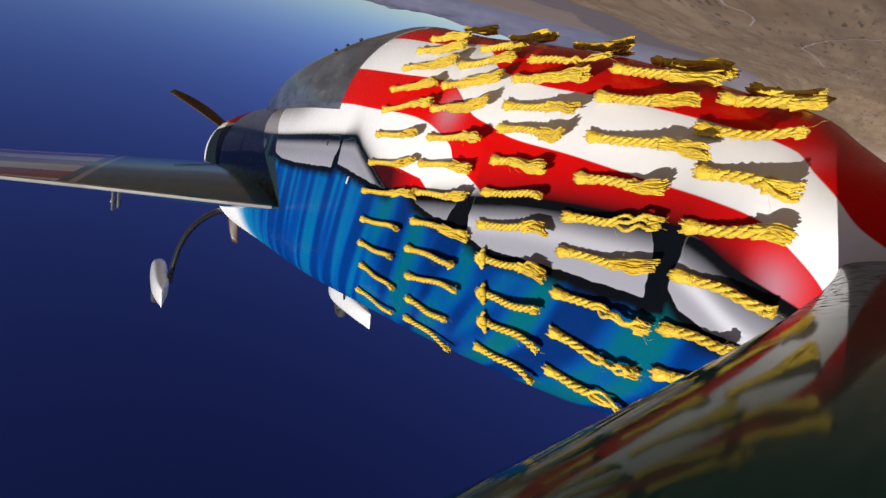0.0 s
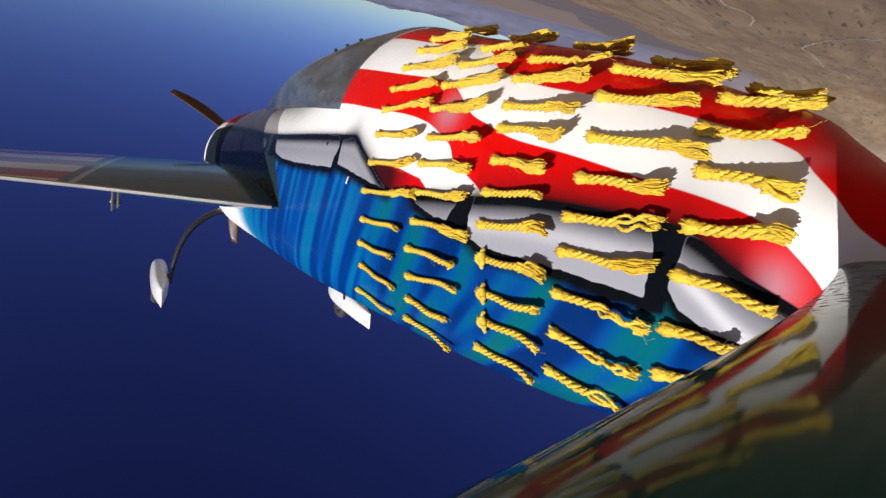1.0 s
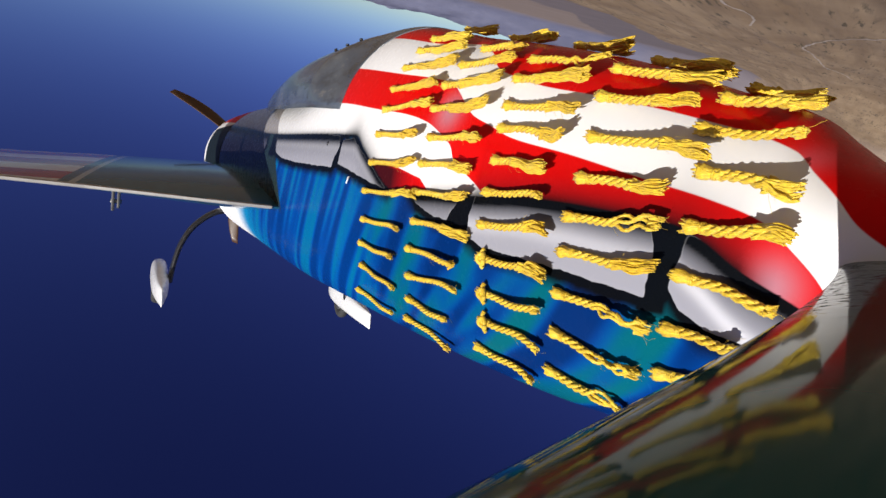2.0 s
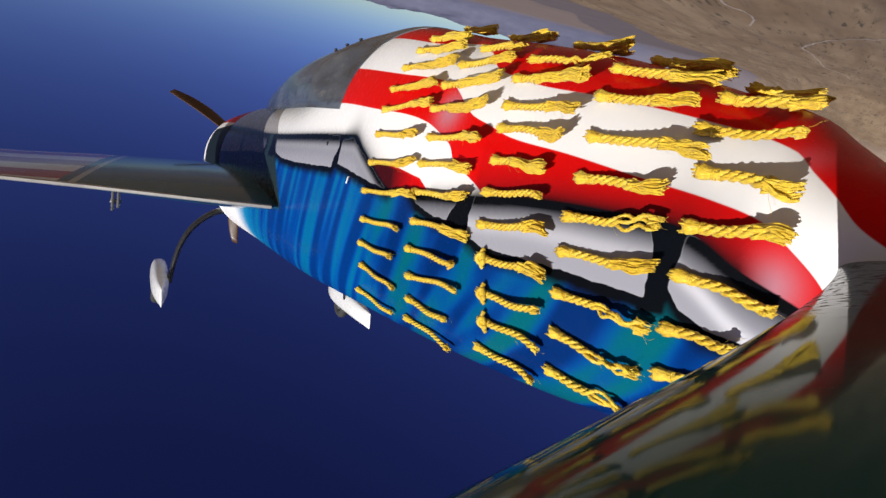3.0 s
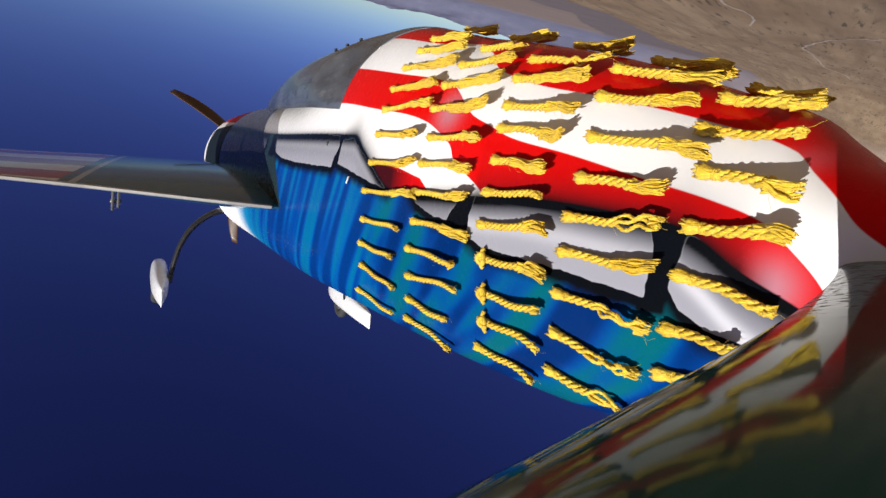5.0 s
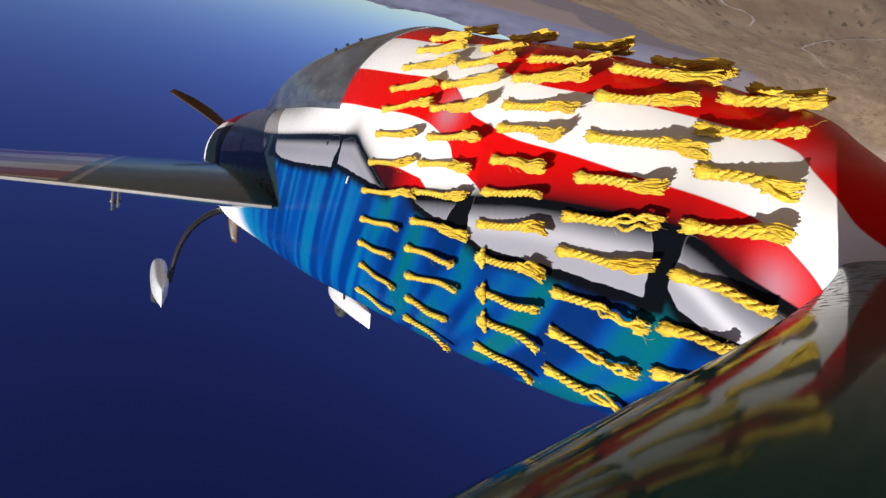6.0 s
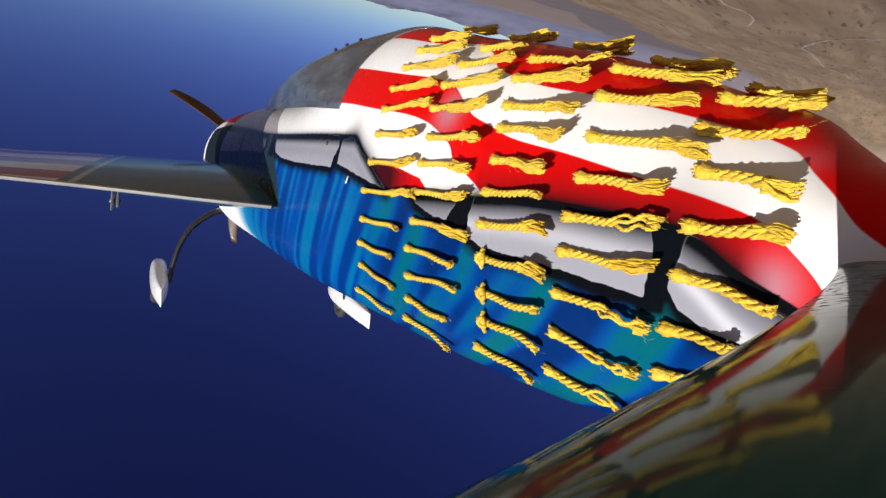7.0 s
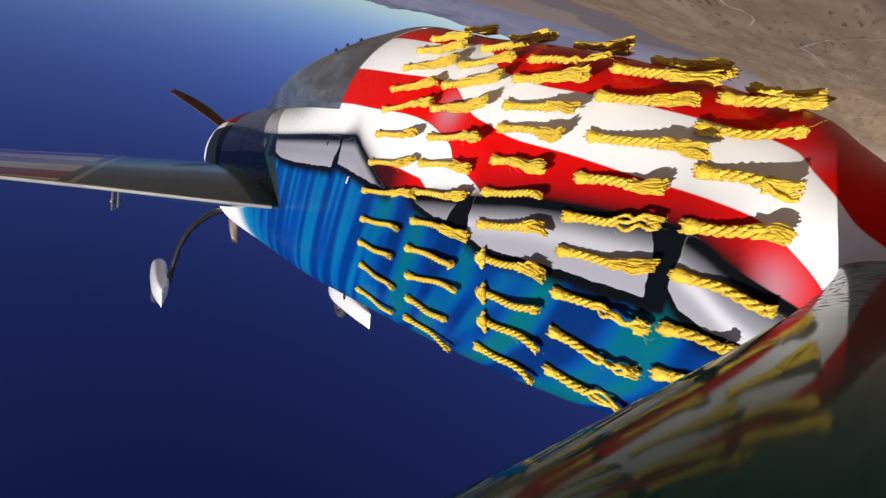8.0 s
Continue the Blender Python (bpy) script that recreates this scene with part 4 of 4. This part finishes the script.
    for p, d, fan in ends:
        for lock in range(5 if brush else 3):
            a, reach = rnd.uniform(0, 6.28), math.sqrt(rnd.random())
            goal = Vector((0, wide * reach * math.cos(a), 0.65 * wide * reach * math.sin(a)))
            base = Vector((0, p.y, p.z)) - Vector((0, spine(rope_end).y, spine(rope_end).z))
            lock_phase, stop = wav + rnd.gauss(0, 0.7), (1.0 + rnd.uniform(-0.07, 0.03)) if style not in "rk" else 0.99
            for k in range(7):
                near, far = Vector((0, rnd.gauss(0, 0.0028), rnd.gauss(0, 0.0025))), Vector((0, rnd.gauss(0, 0.0024), rnd.gauss(0, 0.0022)))
                tip, ph = stop + rnd.uniform(-0.025, 0.02), lock_phase + rnd.gauss(0, 0.35)
                line = []
                for j in range(steps):
                    f = j / (steps - 1)
                    u = rope_end - 0.03 + (tip - rope_end + 0.03) * f
                    ease = min(1.0, f * 1.6)
                    ease = ease * ease * (3 - 2 * ease)
                    w = 0.0019 * math.sin(ph + u * length * 95.0) * ease * (1.0 if brush else 0.3)
                    v = spine(u) + base * (1 - ease if brush else 1.0) + goal * ease + near.lerp(far, f) + Vector((0, w, 0.7 * w))
                    line.append(Vector((v.x, v.y, max(v.z, 0.004))))
                tube(bm, line, [0.0019] * (steps - 3) + [0.0018, 0.0014, 0.0008], 5)
    # stray fibres, along the cord and at its end
    for k in range(2 if style in "rk" else 4):
        p, d, fan = rnd.choice(ends)
        q, v = (p.copy(), d.copy()) if 0 < k < 4 else (spine(rnd.uniform(0.1, 0.8)), Vector((1, rnd.choice((-1, 1)), 0.3)).normalized())
        line = [q]
        for j in range(7):
            v = (v + Vector((0.1, rnd.gauss(0, 0.35), rnd.gauss(0.0, 0.15)))).normalized()
            q = q + v * rnd.uniform(0.003, 0.0065)
            line.append(Vector((q.x, q.y, max(q.z, 0.003))))
        tube(bm, line, 0.0002, 3)
    tagged(part("frayed_end", bm, CORD, tuft), kind="stuff")
    say = {"r": "tight golden yellow twisted cord tuft with a blunt end", "k": "golden yellow cord tuft knotted at its head", "K": "golden yellow cord tuft knotted at its head and frayed",
           "b": "golden yellow twisted cord tuft with a brushed-out frayed end", "f": "golden yellow cord tuft frayed into a loose fan", "c": "olive yellow cord tuft on the crest blown into a wide fan",
           "s": "golden yellow cord tuft unlaid into three strands", "w": "golden yellow cord tuft with wavy strands coming apart"}[style]
    return tagged(tuft, say, "tuft", "tufts on the fuselage")


# each tuft: station and height of its head, length, slant, lift of its end and how it has frayed
FIRST_RING = ((1.550, 0.570, 0.160, 0, 0.016, "c"),
    (1.501, 0.493, 0.180, 2, 0.014, "f"),
    (1.513, 0.449, 0.235, 0, 0.014, "f"),
    (1.530, 0.391, 0.286, 0, 0.025, "f"),
    (1.542, 0.320, 0.275, 0, 0.025, "f"),
    (1.550, 0.253, 0.288, 1, 0.025, "b"),
    (1.552, 0.171, 0.265, 0, 0.025, "b"),
    (1.564, 0.079, 0.280, 1, 0.015, "b"),
    (1.590, -0.016, 0.327, 3, 0.015, "b"),
    (1.583, -0.112, 0.253, 1, 0.011, "r"),
    (1.594, -0.195, 0.231, -2, 0.013, "r"),
    (1.595, -0.272, 0.226, -8, 0.008, "r"),
    (1.677, -0.375, 0.250, -6, 0.008, "r"))
SECOND_RING = ((1.270, 0.484, 0.170, 0, 0.012, "c"),
    (1.198, 0.407, 0.162, 0, 0.014, "b"),
    (1.232, 0.360, 0.231, -3, 0.030, "b"),
    (1.254, 0.302, 0.258, -2, 0.030, "f"),
    (1.259, 0.235, 0.262, -1, 0.030, "f"),
    (1.234, 0.153, 0.251, -2, 0.030, "b"),
    (1.253, 0.080, 0.237, 0, 0.018, "b"),
    (1.267, -0.000, 0.254, 2, 0.018, "b"),
    (1.253, -0.082, 0.249, 2, 0.012, "b"),
    (1.272, -0.163, 0.231, 1, 0.016, "r"),
    (1.272, -0.242, 0.247, 5, 0.008, "r"),
    (1.286, -0.314, 0.190, -5, 0.008, "r"),
    (1.337, -0.386, 0.223, -5, 0.008, "r"))
THIRD_RING = ((0.985, 0.407, 0.165, 0, 0.013, "c"),
    (0.969, 0.338, 0.216, -2, 0.014, "w"),
    (0.973, 0.288, 0.234, -6, 0.036, "f"),
    (0.957, 0.220, 0.237, -6, 0.036, "b"),
    (0.947, 0.166, 0.218, -4, 0.036, "b"),
    (0.939, 0.093, 0.174, -2, 0.022, "f"),
    (0.949, 0.021, 0.189, 2, 0.022, "r"),
    (0.953, -0.055, 0.215, 5, 0.022, "b"),
    (0.942, -0.132, 0.211, 2, 0.019, "K"),
    (0.933, -0.212, 0.192, 2, 0.019, "k"),
    (0.934, -0.279, 0.186, 1, 0.008, "k"),
    (0.972, -0.357, 0.187, -3, 0.008, "r"))
FOURTH_RING = ((0.740, 0.328, 0.165, 0, 0.013, "c"),
    (0.730, 0.284, 0.205, -6, 0.014, "b"),
    (0.712, 0.220, 0.205, -8, 0.036, "b"),
    (0.687, 0.139, 0.240, -5, 0.041, "b"),
    (0.685, 0.063, 0.179, -2, 0.025, "b"),
    (0.697, -0.010, 0.190, 3, 0.025, "s"),
    (0.700, -0.077, 0.191, 2, 0.016, "b"),
    (0.702, -0.160, 0.197, 0, 0.019, "w"),
    (0.706, -0.240, 0.180, -6, 0.010, "w"),
    (0.730, -0.327, 0.176, -5, 0.010, "s"))
LAST_RING = ((0.512, 0.237, 0.095, 0, 0.006, "c"),
    (0.500, 0.203, 0.140, -7, 0.030, "b"),
    (0.494, 0.147, 0.140, -7, 0.028, "r"),
    (0.465, 0.080, 0.133, -6, 0.026, "b"),
    (0.463, -0.000, 0.137, 1, 0.026, "b"),
    (0.466, -0.077, 0.134, -4, 0.017, "r"),
    (0.475, -0.162, 0.105, 4, 0.020, "r"),
    (0.484, -0.238, 0.097, 10, 0.008, "r"))
count = 0
for tufts in (FIRST_RING, SECOND_RING, THIRD_RING, FOURTH_RING, LAST_RING):
    for station, height, length, slant, lift, style in tufts:
        count += 1
        p, nrm = on_skin(station - 0.012, height)
        back = Vector((-1, 0, -0.03))
        back = (back - nrm * back.dot(nrm)).normalized()
        tuft = cord_tuft(count, length, lift, style)
        tuft.matrix_world = PLANE @ Matrix.Translation(p) @ Matrix((back, nrm.cross(back), nrm)).transposed().to_4x4() @ pose(0, 0, 0, 0, 0, slant)
